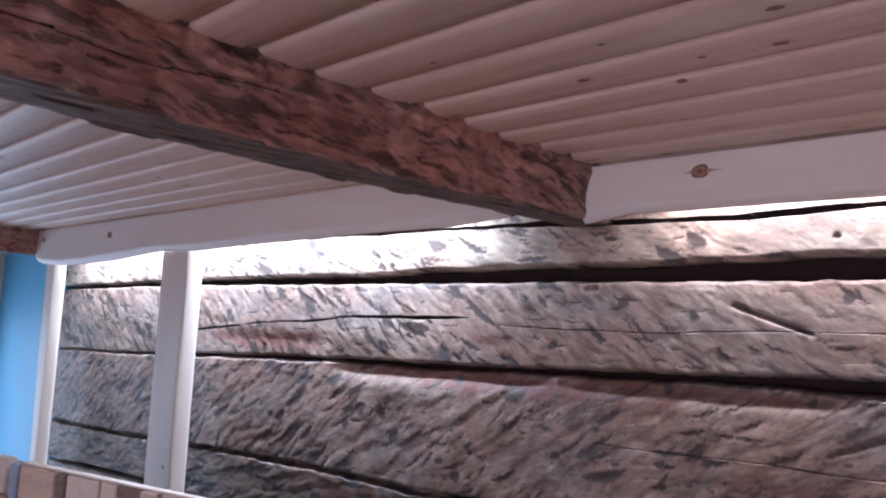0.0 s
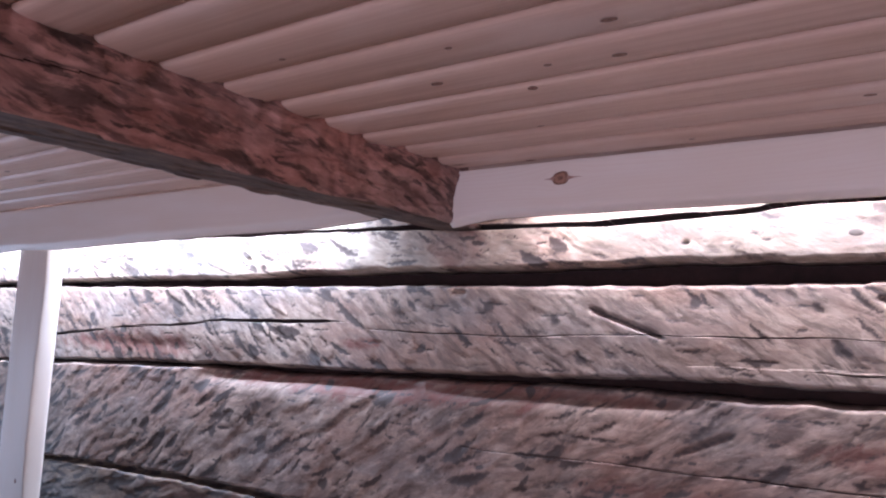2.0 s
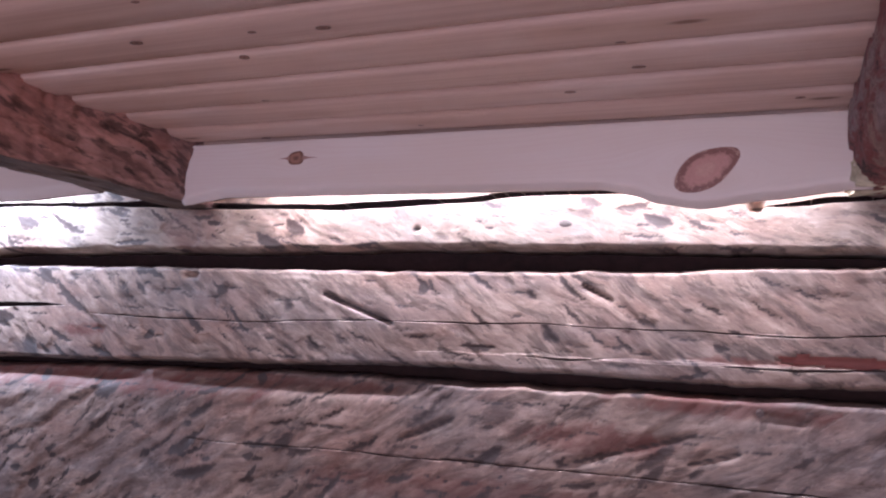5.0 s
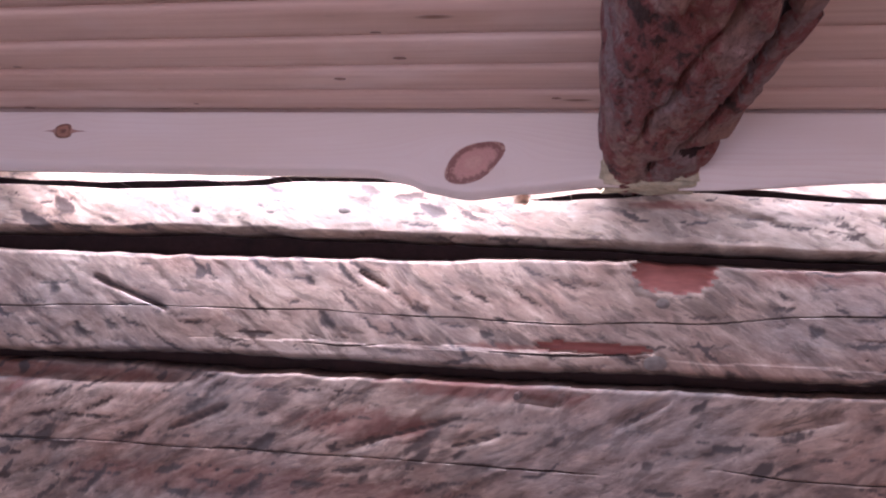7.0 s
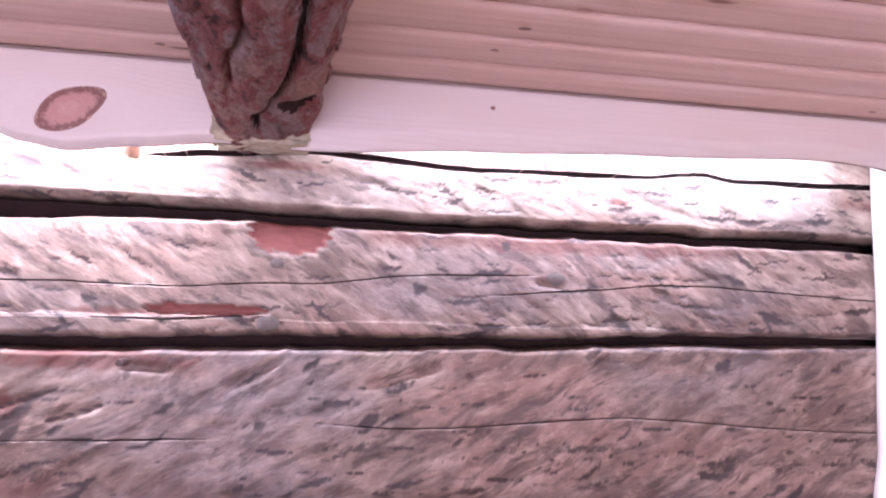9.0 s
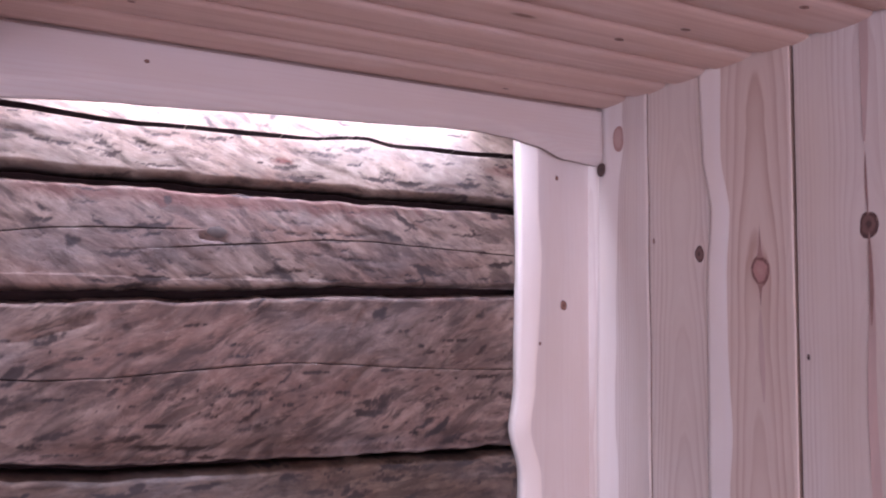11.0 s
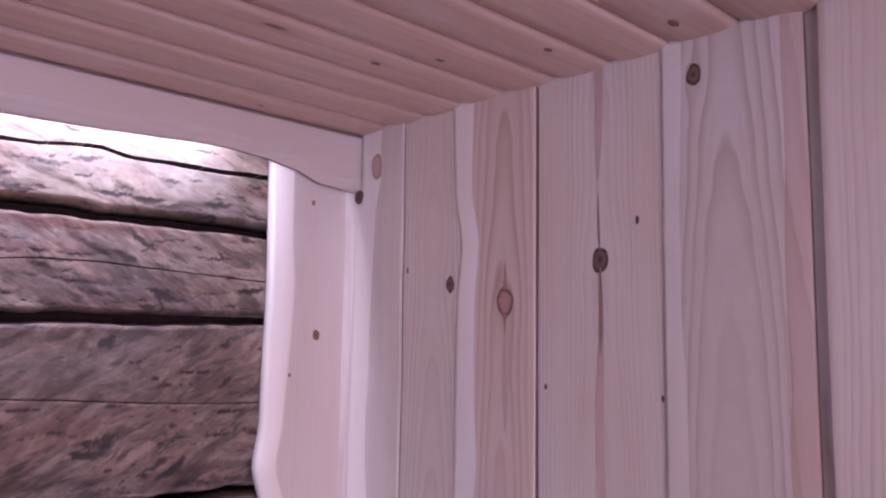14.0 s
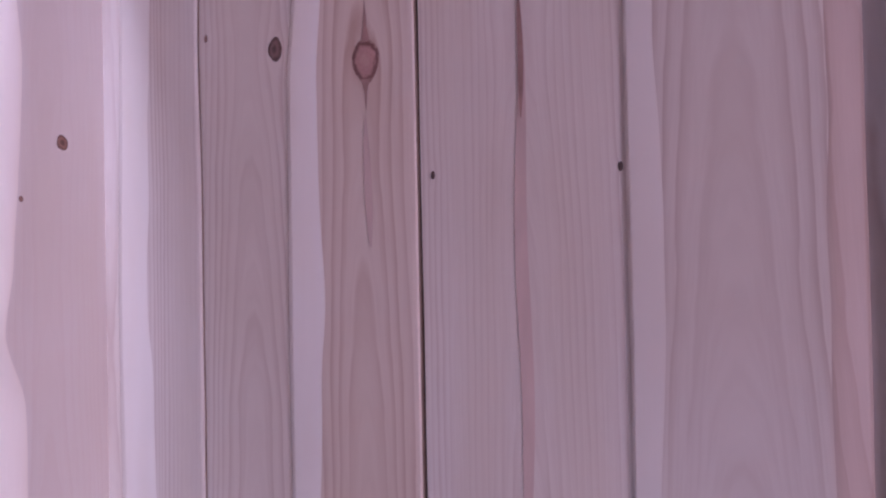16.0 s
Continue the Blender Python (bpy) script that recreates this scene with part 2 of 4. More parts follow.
    rust_and_shade = calc(nt, "MULTIPLY", rust_and_shade, ramp(nt, noise_at(nt, scaled(nt, co, (14, 10, 40), (0, radians(-lean), 0)), 1.0, 4, 0.65), [(0.3, 0.5), (0.55, 1.0)]))
    colour = mix(nt, calc(nt, "MULTIPLY", rust_and_shade, 0.92), colour, (pale[0] * 0.36, pale[1] * 0.14, pale[2] * 0.125))
    bite = node(nt, "Attribute", attribute_name="axe_mark").outputs["Fac"]
    ragged = noise_at(nt, scaled(nt, bent, (70, 50, 150), (0, radians(-lean), 0)), 1.0, 4, 0.7)
    bite = calc(nt, "ADD", bite, calc(nt, "MULTIPLY", calc(nt, "SUBTRACT", ragged, 0.5), 1.0))
    bite = node(nt, "MapRange", {0: bite, 1: 0.14, 2: calc(nt, "ADD", 0.78, calc(nt, "MULTIPLY", coarse, -0.18)), 3: 0.0, 4: 1.0}, interpolation_type="SMOOTHSTEP").outputs[0]
    dirt = mix(nt, ramp(nt, blue, [(0.4, 0.0), (0.58, 1.0)]), (dark[0] * 1.2, dark[1], dark[2]), (dark[0] * 1.7, dark[1] * 2.0, dark[2] * 2.4))
    colour = mix(nt, calc(nt, "MULTIPLY", bite, 0.94), colour, dirt)
    split = ramp(nt, noise_at(nt, scaled(nt, co, (1.6, 9, 150), (0, 0, 0), (5, 2, 1)), 1.0, 2, 0.5), [(0.24, 1.0), (0.27, 0.0)])
    colour = mix(nt, calc(nt, "MULTIPLY", split, 0.8), colour, dark)
    height = calc(nt, "ADD", calc(nt, "MULTIPLY", stroke, 1.2), calc(nt, "ADD", calc(nt, "MULTIPLY", finer, 0.5), calc(nt, "MULTIPLY", grain, 0.16)))
    finish(nt, bsdf, colour, ramp(nt, stroke, [(0.3, 0.8), (0.7, 0.58)]), calc(nt, "SUBTRACT", height, calc(nt, "MULTIPLY", spot, 0.3)), 0.20, 0.006)
    return m


def plain(name, colour, rough=0.6, vary=0.12, scale=20.0, metallic=0.0, stretch=(1, 1, 1), bump=0.15):
    m, nt, bsdf = fresh(name)
    co = scaled(nt, node(nt, "TexCoord").outputs["Object"], stretch)
    n1, n2 = noise_at(nt, co, scale, 4), noise_at(nt, co, scale / 6, 2)
    f = ramp(nt, mix(nt, 0.5, n1, n2), [(0.35, 0.0), (0.65, 1.0)])
    c = mix(nt, f, tuple(min(1, v * (1 + vary)) for v in colour), tuple(v * (1 - vary) for v in colour))
    finish(nt, bsdf, c, rough, n1, bump, 0.003)
    bsdf.inputs["Metallic"].default_value = metallic
    return m


def barky(name):
    """A debarked log: grey-brown wood with ragged dark red remains of inner bark."""
    m, nt, bsdf = fresh(name)
    co = node(nt, "TexCoord").outputs["Object"]
    big = noise_at(nt, scaled(nt, co, (26, 11, 26)), 1.0, 6, 0.72)
    fine = noise_at(nt, scaled(nt, co, (150, 60, 150)), 1.0, 4, 0.65)
    grey = noise_at(nt, scaled(nt, co, (9, 5, 9), (0, 0, 0), (2, 5, 1)), 1.0, 3)
    wood = mix(nt, ramp(nt, grey, [(0.42, 0.0), (0.6, 1.0)]), (0.36, 0.20, 0.155), (0.30, 0.215, 0.21))
    wood = mix(nt, ramp(nt, fine, [(0.42, 0.0), (0.7, 0.7)]), wood, (0.15, 0.085, 0.07))
    colour = mix(nt, ramp(nt, big, [(0.47, 0.0), (0.53, 0.9)]), wood, (0.23, 0.062, 0.055))
    colour = mix(nt, ramp(nt, big, [(0.57, 0.0), (0.63, 0.9)]), colour, (0.035, 0.018, 0.016))
    pit = node(nt, "TexVoronoi", {"Vector": scaled(nt, co, (75, 42, 75)), "Scale": 1.0, "Randomness": 1.0})
    pit = calc(nt, "MULTIPLY", ramp(nt, calc(nt, "ADD", pit.outputs["Distance"], calc(nt, "MULTIPLY", fine, 0.5)), [(0.36, 1.0), (0.5, 0.0)]), ramp(nt, big, [(0.44, 0.1), (0.54, 1.0)]))
    colour = mix(nt, calc(nt, "MULTIPLY", pit, 0.85), colour, (0.045, 0.02, 0.018))
    finish(nt, bsdf, colour, 0.8, calc(nt, "ADD", calc(nt, "MULTIPLY", big, 2.0), calc(nt, "MULTIPLY", fine, 0.5)), 0.8, 0.01)
    return m


PINE = pine("pine_board")
PINE_RED = pine("pine_board_heartwood", (0.76, 0.63, 0.54), (0.52, 0.33, 0.25), 0.009, 1.0)
PINE_TRIM = pine("pine_trim", (0.82, 0.755, 0.72), (0.70, 0.57, 0.51), 0.006, 0.35)
# Board sides coloured dark, for the shade in the gaps between boards.
EDGE = plain("shaded_board_edge", (0.24, 0.16, 0.12), 0.8, 0.2, 90, stretch=(1, 1, 0.3))
# Waney slopes: sapwood, made paler still for the light they catch.
LIT_SAPWOOD = pine("pine_sapwood_lit", (0.98, 0.91, 0.85), (0.92, 0.81, 0.73), 0.02, 0.2)
# Bark-side slope of one board, coloured darker as it faces from the light.
INNER = pine("pine_inner_bark_shaded", (0.60, 0.46, 0.40), (0.46, 0.31, 0.25), 0.006, 0.6)
CEILING = ceiling_pine()
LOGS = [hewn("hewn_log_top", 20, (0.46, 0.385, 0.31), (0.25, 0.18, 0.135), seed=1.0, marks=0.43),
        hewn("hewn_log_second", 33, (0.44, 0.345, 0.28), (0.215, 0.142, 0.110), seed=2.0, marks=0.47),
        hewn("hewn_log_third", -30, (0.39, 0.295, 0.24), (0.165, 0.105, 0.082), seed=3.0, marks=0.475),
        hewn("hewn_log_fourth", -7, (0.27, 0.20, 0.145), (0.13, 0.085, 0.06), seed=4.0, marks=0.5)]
BEAM_A = hewn("hewn_beam", 10, (0.60, 0.345, 0.295), (0.33, 0.15, 0.12), (0.026, 0.014, 0.012), seed=5.0, along="y", marks=0.485, fine=1.15, spots=0.85, cuts=0.75)
# Darker copy of the beam wood, for the shade on the undersides.
BEAM_UNDER = hewn("shaded_beam_underside", 3, (0.20, 0.125, 0.085), (0.10, 0.06, 0.042), (0.026, 0.018, 0.015), seed=6.0, along="y", marks=0.47, fine=1.0, spots=0.4)
BEAM_B = barky("rough_log_beam")
FRESH = plain("bare_red_wood", (0.25, 0.085, 0.07), 0.7, 0.22, 40, stretch=(1, 1, 6))
# Near-black for mossy seams, and for the shade inside cracks and holes.
SEAM = plain("moss_and_gap_shade", (0.026, 0.011, 0.010), 0.95, 0.4, 60, bump=0.7)


def knot_wood(name, core, body, rim):
    """A knot's end grain: its UV map holds the distance from the heart (0 to 1) and the angle."""
    m, nt, bsdf = fresh(name)
    uv = node(nt, "UVMap").outputs[0]
    rad = node(nt, "SeparateXYZ", {0: uv}).outputs[0]
    co = node(nt, "TexCoord").outputs["Object"]
    rough = noise_at(nt, co, 150.0, 4, 0.65)
    rad2 = calc(nt, "ADD", rad, calc(nt, "MULTIPLY", calc(nt, "SUBTRACT", rough, 0.5), 0.75))
    c = ramp(nt, rad2, [(0.0, core), (0.22, core), (0.42, body), (0.64, body), (0.80, rim), (0.95, rim), (1.10, tuple(0.5 * (a + b) for a, b in zip(rim, (0.7, 0.5, 0.4))))])
    rings = calc(nt, "SINE", calc(nt, "MULTIPLY", rad2, 42.0))
    c = mix(nt, calc(nt, "MULTIPLY", calc(nt, "ADD", rings, 1.0), 0.09), c, rim)
    finish(nt, bsdf, c, 0.55, rough, 0.2, 0.001)
    return m


KNOT = knot_wood("knot_brown", (0.16, 0.075, 0.055), (0.36, 0.19, 0.135), (0.17, 0.085, 0.062))
KNOT_RIM = knot_wood("knot_dark", (0.07, 0.045, 0.04), (0.13, 0.075, 0.06), (0.09, 0.05, 0.042))
KNOT_DARK = knot_wood("knot_umber", (0.10, 0.055, 0.046), (0.23, 0.125, 0.105), (0.11, 0.056, 0.047))
KNOT_PALE = knot_wood("knot_pale", (0.58, 0.35, 0.30), (0.54, 0.30, 0.26), (0.23, 0.105, 0.09))
KNOT_SOFT = knot_wood("knot_blush", (0.60, 0.41, 0.35), (0.58, 0.385, 0.33), (0.47, 0.285, 0.24))
KNOT_STREAK = plain("dark_pith", (0.40, 0.235, 0.20), 0.55, 0.2, 80)
STREAK = plain("pith_streak", (0.66, 0.485, 0.425), 0.55, 0.10, 60, stretch=(1, 1, 0.2))
KNOT_GREY = plain("knot_grey", (0.17, 0.145, 0.13), 0.75, 0.25, 120)
WOOL = plain("wool_packing", (0.5, 0.45, 0.32), 0.95, 0.35, 90, bump=0.8)
BLUE = plain("flat_blue", (0.095, 0.31, 0.48), 0.6, 0.04, 14, bump=0.08)
PLASTER = plain("off_white_paint", (0.66, 0.6, 0.55), 0.7, 0.05, 12)
FLOOR = plain("floor_wood", (0.24, 0.155, 0.10), 0.5, 0.15, 30, stretch=(1, 8, 1))
ALU = plain("aluminium", (0.6, 0.6, 0.6), 0.35, 0.05, 60, 1.0)
BLOCKS = [plain("block_tan", (0.72, 0.56, 0.46), 0.65, 0.16, 40, stretch=(1, 1, 5)),
          plain("block_grey", (0.30, 0.32, 0.32), 0.65, 0.2, 40, stretch=(1, 1, 5)),
          plain("block_brown", (0.26, 0.19, 0.165), 0.65, 0.2, 40, stretch=(1, 1, 5)),
          plain("block_pale", (0.80, 0.70, 0.62), 0.65, 0.12, 40, stretch=(1, 1, 5)),
          plain("block_blue_grey", (0.36, 0.46, 0.60), 0.65, 0.2, 40, stretch=(1, 1, 5))]


# ---- mesh helpers ----
def mesh_object(name, verts, faces, mats, parent=None, uv=None, slots=None, smooth=True):
    me = bpy.data.meshes.new(name)
    me.from_pydata([tuple(map(float, v)) for v in verts], [], faces)
    for m in mats:
        me.materials.append(m)
    if uv is not None:
        layer = me.uv_layers.new(name="UVMap")
        index = np.empty(len(me.loops), dtype=np.int32)
        me.loops.foreach_get("vertex_index", index)
        layer.data.foreach_set("uv", np.asarray(uv, dtype=np.float32)[index].ravel())
    if slots is not None:
        me.polygons.foreach_set("material_index", np.asarray(slots, dtype=np.int32))
    me.polygons.foreach_set("use_smooth", np.full(len(me.polygons), smooth))
    me.update()
    ob = new(name, me)
    ob.parent = parent
    return ob


def part(name, bm, material, parent, label=""):
    me = bpy.data.meshes.new(name)
    bm.to_mesh(me)
    bm.free()
    me.materials.append(material)
    ob = new(name, me)
    ob.parent = parent
    return tagged(ob, label)


def box(x0, x1, y0, y1, z0, z1, bevel=0.0):
    bm = bmesh.new()
    bmesh.ops.create_cube(bm, size=1)
    for v in bm.verts:
        v.co = ((x0 + x1) / 2 + v.co.x * (x1 - x0), (y0 + y1) / 2 + v.co.y * (y1 - y0), (z0 + z1) / 2 + v.co.z * (z1 - z0))
    if bevel:
        bmesh.ops.bevel(bm, geom=bm.edges[:], offset=bevel, segments=2, affect="EDGES")
    return bm


def wave(v, seed, size, amount):
    """A smooth random curve along v: bends about size metres long, amount metres deep."""
    rng = np.random.RandomState(seed)
    total = np.zeros_like(v)
    for octave in range(3):
        step = size / 2 ** octave
        knots = rng.uniform(-1, 1, int(12 / step) + 8)
        s = (v + 6.5) / step
        i = np.clip(s.astype(int), 0, len(knots) - 2)
        f = s - i
        f = f * f * (3 - 2 * f)
        total += (knots[i] * (1 - f) + knots[i + 1] * f) / 1.9 ** octave
    return total * amount / 1.6


def curve(points, v):
    """Smooth interpolation through (v, value) pairs."""
    xs, ys = np.array(points, float).T
    i = np.clip(np.searchsorted(xs, v) - 1, 0, len(xs) - 2)
    f = np.clip((v - xs[i]) / (xs[i + 1] - xs[i]), 0, 1)
    f = f * f * (3 - 2 * f) * 0.6 + f * 0.4
    return ys[i] * (1 - f) + ys[i + 1] * f


def board(name, material, frame_m, length, left, right, bevels, drops, thick, seed, grain, knots=(), parent=None, step=0.012, wane=(0.002, 0.002), slopes=None, edge=None):
    """A sawn board. frame_m: origin, across, along, outwards. left and right: its edges as (along, across) pairs. bevels: widths of the
    waney slopes at its edges, drops: how far these fall. grain: (place of the pith, least depth, growth of the depth along the board)."""
    o, au, av, an = (np.array(a, float) for a in frame_m)
    v = np.linspace(0, length, max(3, int(length / step)))
    lo, hi = curve(left, v) + wave(v, seed, 0.35, wane[0]), curve(right, v) + wave(v, seed + 1, 0.35, wane[1])
    bl = bevels[0] * (1 + wave(v, seed + 2, 0.3, 0.35))
    br = bevels[1] * (1 + wave(v, seed + 3, 0.3, 0.35))
    cols, depth = [], []
    for s in (0.0, 0.15, 0.35, 0.6, 0.85):
        cols.append(lo + bl * s)
        depth.append(-drops[0] * (1 - s) ** 1.35)
    for s in np.linspace(0, 1, 17):
        cols.append(lo + bl + (hi - br - lo - bl) * s)
        depth.append(0.0)
    for s in (0.85, 0.6, 0.35, 0.15, 0.0):
        cols.append(hi - br * s)
        depth.append(-drops[1] * (1 - s) ** 1.35)
    cols, depth = cols + [hi - 0.001, lo + 0.001], depth + [-thick, -thick]
    m, n = len(cols), len(v)
    u = np.array(cols).T
    d = np.tile(np.array(depth), (n, 1))
    vv = np.tile(v[:, None], (1, m))
    verts = o + u[..., None] * au + vv[..., None] * av + d[..., None] * an
    gu = u.copy()
    for ku, kv, ks in knots:
        du, dv = gu - ku, (vv - kv) * 0.45
        far = np.hypot(du, dv) + 1e-6
        gu = gu - du / far * ks * 1.1 * np.exp(-((far / (2.4 * ks)) ** 2))
    pith, h0, slope = grain
    c = pith + wave(v, seed + 5, 0.9, 0.006)[:, None]
    h = np.maximum(h0 + slope * vv + wave(v, seed + 6, 0.5, 0.008)[:, None], 0.002)
    ring = np.sqrt((gu - c) ** 2 + h ** 2) + d * 0.6
    uv = np.stack([ring, vv], -1).reshape(-1, 2)
    faces = [(i * m + j, i * m + (j + 1) % m, (i + 1) * m + (j + 1) % m, (i + 1) * m + j) for i in range(n - 1) for j in range(m)]
    faces += [tuple(range(m))[::-1], tuple((n - 1) * m + j for j in range(m))]
    if np.dot(np.cross(au, av), an) < 0:
        faces = [f[::-1] for f in faces]
    slots = [1 if j < 5 and bevels[0] > 0.01 else 2 if 21 <= j < 26 and bevels[1] > 0.01 else 3 if j in (26, 28) else 0 for i in range(n - 1) for j in range(m)] + [3, 3]
    ob = mesh_object(name, verts.reshape(-1, 3), faces, [material, *(slopes or (LIT_SAPWOOD, LIT_SAPWOOD)), edge or EDGE], parent, uv, slots)
    me = ob.data
    flat = [p for p in me.polygons if len(p.vertices) > 4]
    for p in flat:
        p.use_smooth = False
    return ob


def knot(parent, at, across, along, out, ru, rv, tail=0.0, heart=None, rim=None, name="knot", tilt=0.0):
    """A grown-in branch: a flat oval with a dark rim, and pointed tails along the grain."""
    at, across, along, out = (Vector(a) for a in (at, across, along, out))
    turn = Matrix.Rotation(radians(tilt), 3, out)
    across, along = turn @ across, turn @ along
    rng = random.Random(int(abs(at.x) * 1e4 + abs(at.z) * 1e3))
    verts, faces, slots = [at + out * 0.0013], [], []
    seg = 32
    ph = [rng.uniform(0, 6.28) for _ in range(3)]
    wob = [1 + sum(0.035 * math.sin((n + 2) * 6.283 * k / seg + ph[n]) for n in range(3)) for k in range(seg)]
    for scale, lift in ((0.33, 0.0012), (0.7, 0.0011), (1.0, 0.0002)):
        for k in range(seg):
            a = 2 * math.pi * k / seg
            verts.append(at + across * (ru * scale * wob[k] * math.cos(a)) + along * (rv * scale * wob[k] * math.sin(a)) + out * lift)
    for k in range(seg):
        j = (k + 1) % seg
        faces.append((0, 1 + k, 1 + j))
        slots.append(0)
        for r in range(2):
            faces.append((1 + r * seg + k, 1 + (r + 1) * seg + k, 1 + (r + 1) * seg + j, 1 + r * seg + j))
            slots.append(0)
    if tail:
        for sign in (1, -1):
            b = len(verts)
            reach = tail * (1.0 if sign > 0 else 0.7)
            for s, w in ((0.8, 0.34), (0.85 + reach / rv * 0.35, 0.12), (0.9 + reach / rv, 0.0)):
                for q in ((-1, 1) if w else (0,)):
                    verts.append(at + along * (sign * rv * s) + across * (q * w * ru) + out * 0.0008)
            faces += [(b, b + 1, b + 3, b + 2), (b + 2, b + 3, b + 4)]
            slots += [2, 2]
    uv = [(0.0, 0.0)] + [(q, k / seg) for q in (0.33, 0.7, 1.0) for k in range(seg)]
    uv += [(0.85, 0.0)] * (len(verts) - len(uv))
    ob = mesh_object(name, verts, faces, [heart or KNOT, rim or KNOT_RIM, KNOT_STREAK], parent, uv, slots)
    return ob


def scallops(x, z, lean, seed, length=0.10, width=0.036):
    """Shallow axe cuts: each point takes the tilt and height of the nearest jittered cell."""
    a = math.radians(lean)
    p, q = (x * math.cos(a) - z * math.sin(a)) / length, (x * math.sin(a) + z * math.cos(a)) / width
    ip, iq = np.floor(p).astype(int), np.floor(q).astype(int)
    best, value = np.full(x.shape, 9e9), np.zeros(x.shape)
    for dp in (-1, 0, 1):
        for dq in (-1, 0, 1):
            cp, cq = ip + dp, iq + dq
            h = np.sin(cp * 127.1 + cq * 311.7 + seed * 74.7) * 43758.5453
            h2 = np.sin(cp * 269.5 + cq * 183.3 + seed * 24.6) * 43758.5453
            h, h2 = h - np.floor(h), h2 - np.floor(h2)
            fp, fq = p - (cp + 0.5 + 0.8 * (h - 0.5)), q - (cq + 0.5 + 0.8 * (h2 - 0.5))
            dist = fp * fp + fq * fq
            near = dist < best
            best = np.where(near, dist, best)
            value = np.where(near, (h - 0.5) * 0.9 + fq * (h2 - 0.3) * 1.3 + fp * (h - 0.5) * 0.8 + dist * 0.5, value)
    return value


def axe_strokes(x, z, lean, seed, density, named=(), flecks=()):
    """Bites of a hewing axe over a grid of points: how deep each one cuts, and how dark it is. A bite is a ragged line from which a smooth
    facet runs out downwards. named: bites (x0, z0, x1, z1) of their own place; flecks: (x0, x1, z0, z1, how many) torn dark grain."""
    rng = random.Random(seed)
    deep, dark = np.zeros(x.shape), np.zeros(x.shape)
    xs = x[0]
    lo, hi = z.min(), z.max()
    strokes = []
    at = xs[0]
    while at < xs[-1]:
        old = min(1.0, max(0.0, (-0.6 - at) / 2.2))
        zz = lo + rng.uniform(0, 0.02)
        while zz < hi:
            if rng.random() < density * (0.5 + 0.7 * old) * (0.55 + 0.45 * math.sin(at * 7.3 + zz * 31 + seed)):
                strokes.append((at + rng.uniform(-0.02, 0.02), zz + rng.uniform(-0.01, 0.01), math.radians(-lean + rng.gauss(0, 11)),
                                rng.uniform(0.009, 0.020) * (1 + old) * rng.choice((0.6, 1.0, 1.3, 1.9)), rng.choice((0.0011, 0.0016, 0.0022, 0.0032, 0.006)) * (1 + 0.7 * old), rng.uniform(0.008, 0.022), rng.uniform(0.0004, 0.0016) * (0.6 + 0.9 * old), rng.choice((0.35, 0.5, 0.7, 0.9, 1.1))))
            if rng.random() < 0.14:
                strokes.append((at, zz, rng.gauss(0, 0.06), rng.uniform(0.010, 0.045), 0.0019, 0.004, 0.001, rng.uniform(0.5, 1.0)))
            zz += 0.021
        at += 0.034
    for a, b, c, d in named:
        strokes.append(((a + c) / 2, (b + d) / 2, math.atan2(d - b, c - a), math.hypot(c - a, d - b) / 2, 0.0023, 0.016, 0.0020, 0.9))
    for a, b, c, d, many in flecks:
        for _ in range(many):
            half = rng.choice((0.008, 0.013, 0.02, 0.034))
            strokes.append((rng.uniform(a, b), rng.uniform(c, d), rng.gauss(0.02, 0.12), half, half * rng.uniform(0.05, 0.14), 0.006, rng.uniform(0.0004, 0.0014), rng.choice((0.5, 0.7, 0.9, 1.1))))
    for cx, cz, turn, half, w, facet, cut, tone in strokes:
        i, j = np.searchsorted(xs, (cx - half - 0.025, cx + half + 0.025))
        if j - i < 2:
            continue
        dx, dz = x[:, i:j] - cx, z[:, i:j] - cz
        p, q = dx * math.cos(turn) + dz * math.sin(turn), -dx * math.sin(turn) + dz * math.cos(turn)
        q = q + 0.12 * half * np.cos(p / half * 1.4) + 0.0011 * np.sin(p * 310 + cx * 900) + 0.0007 * np.sin(p * 730 + cz * 700)
        ends = np.clip(1 - (p / half) ** 2, 0, 1) ** 0.6
        body = np.where(q > 0, np.exp(-((q / 0.0016) ** 2)), np.clip(1 + q / facet, 0, 1))
        deep[:, i:j] = np.maximum(deep[:, i:j], cut * ends * body)
        wide = w * (0.3 + 0.8 * ends ** 2)
        stain = np.exp(-(np.where(q > 0, q / wide, q / (wide * 1.7)) ** 2)) * tone * ends ** 0.7
        dark[:, i:j] = np.maximum(dark[:, i:j], stain)
    return deep, dark


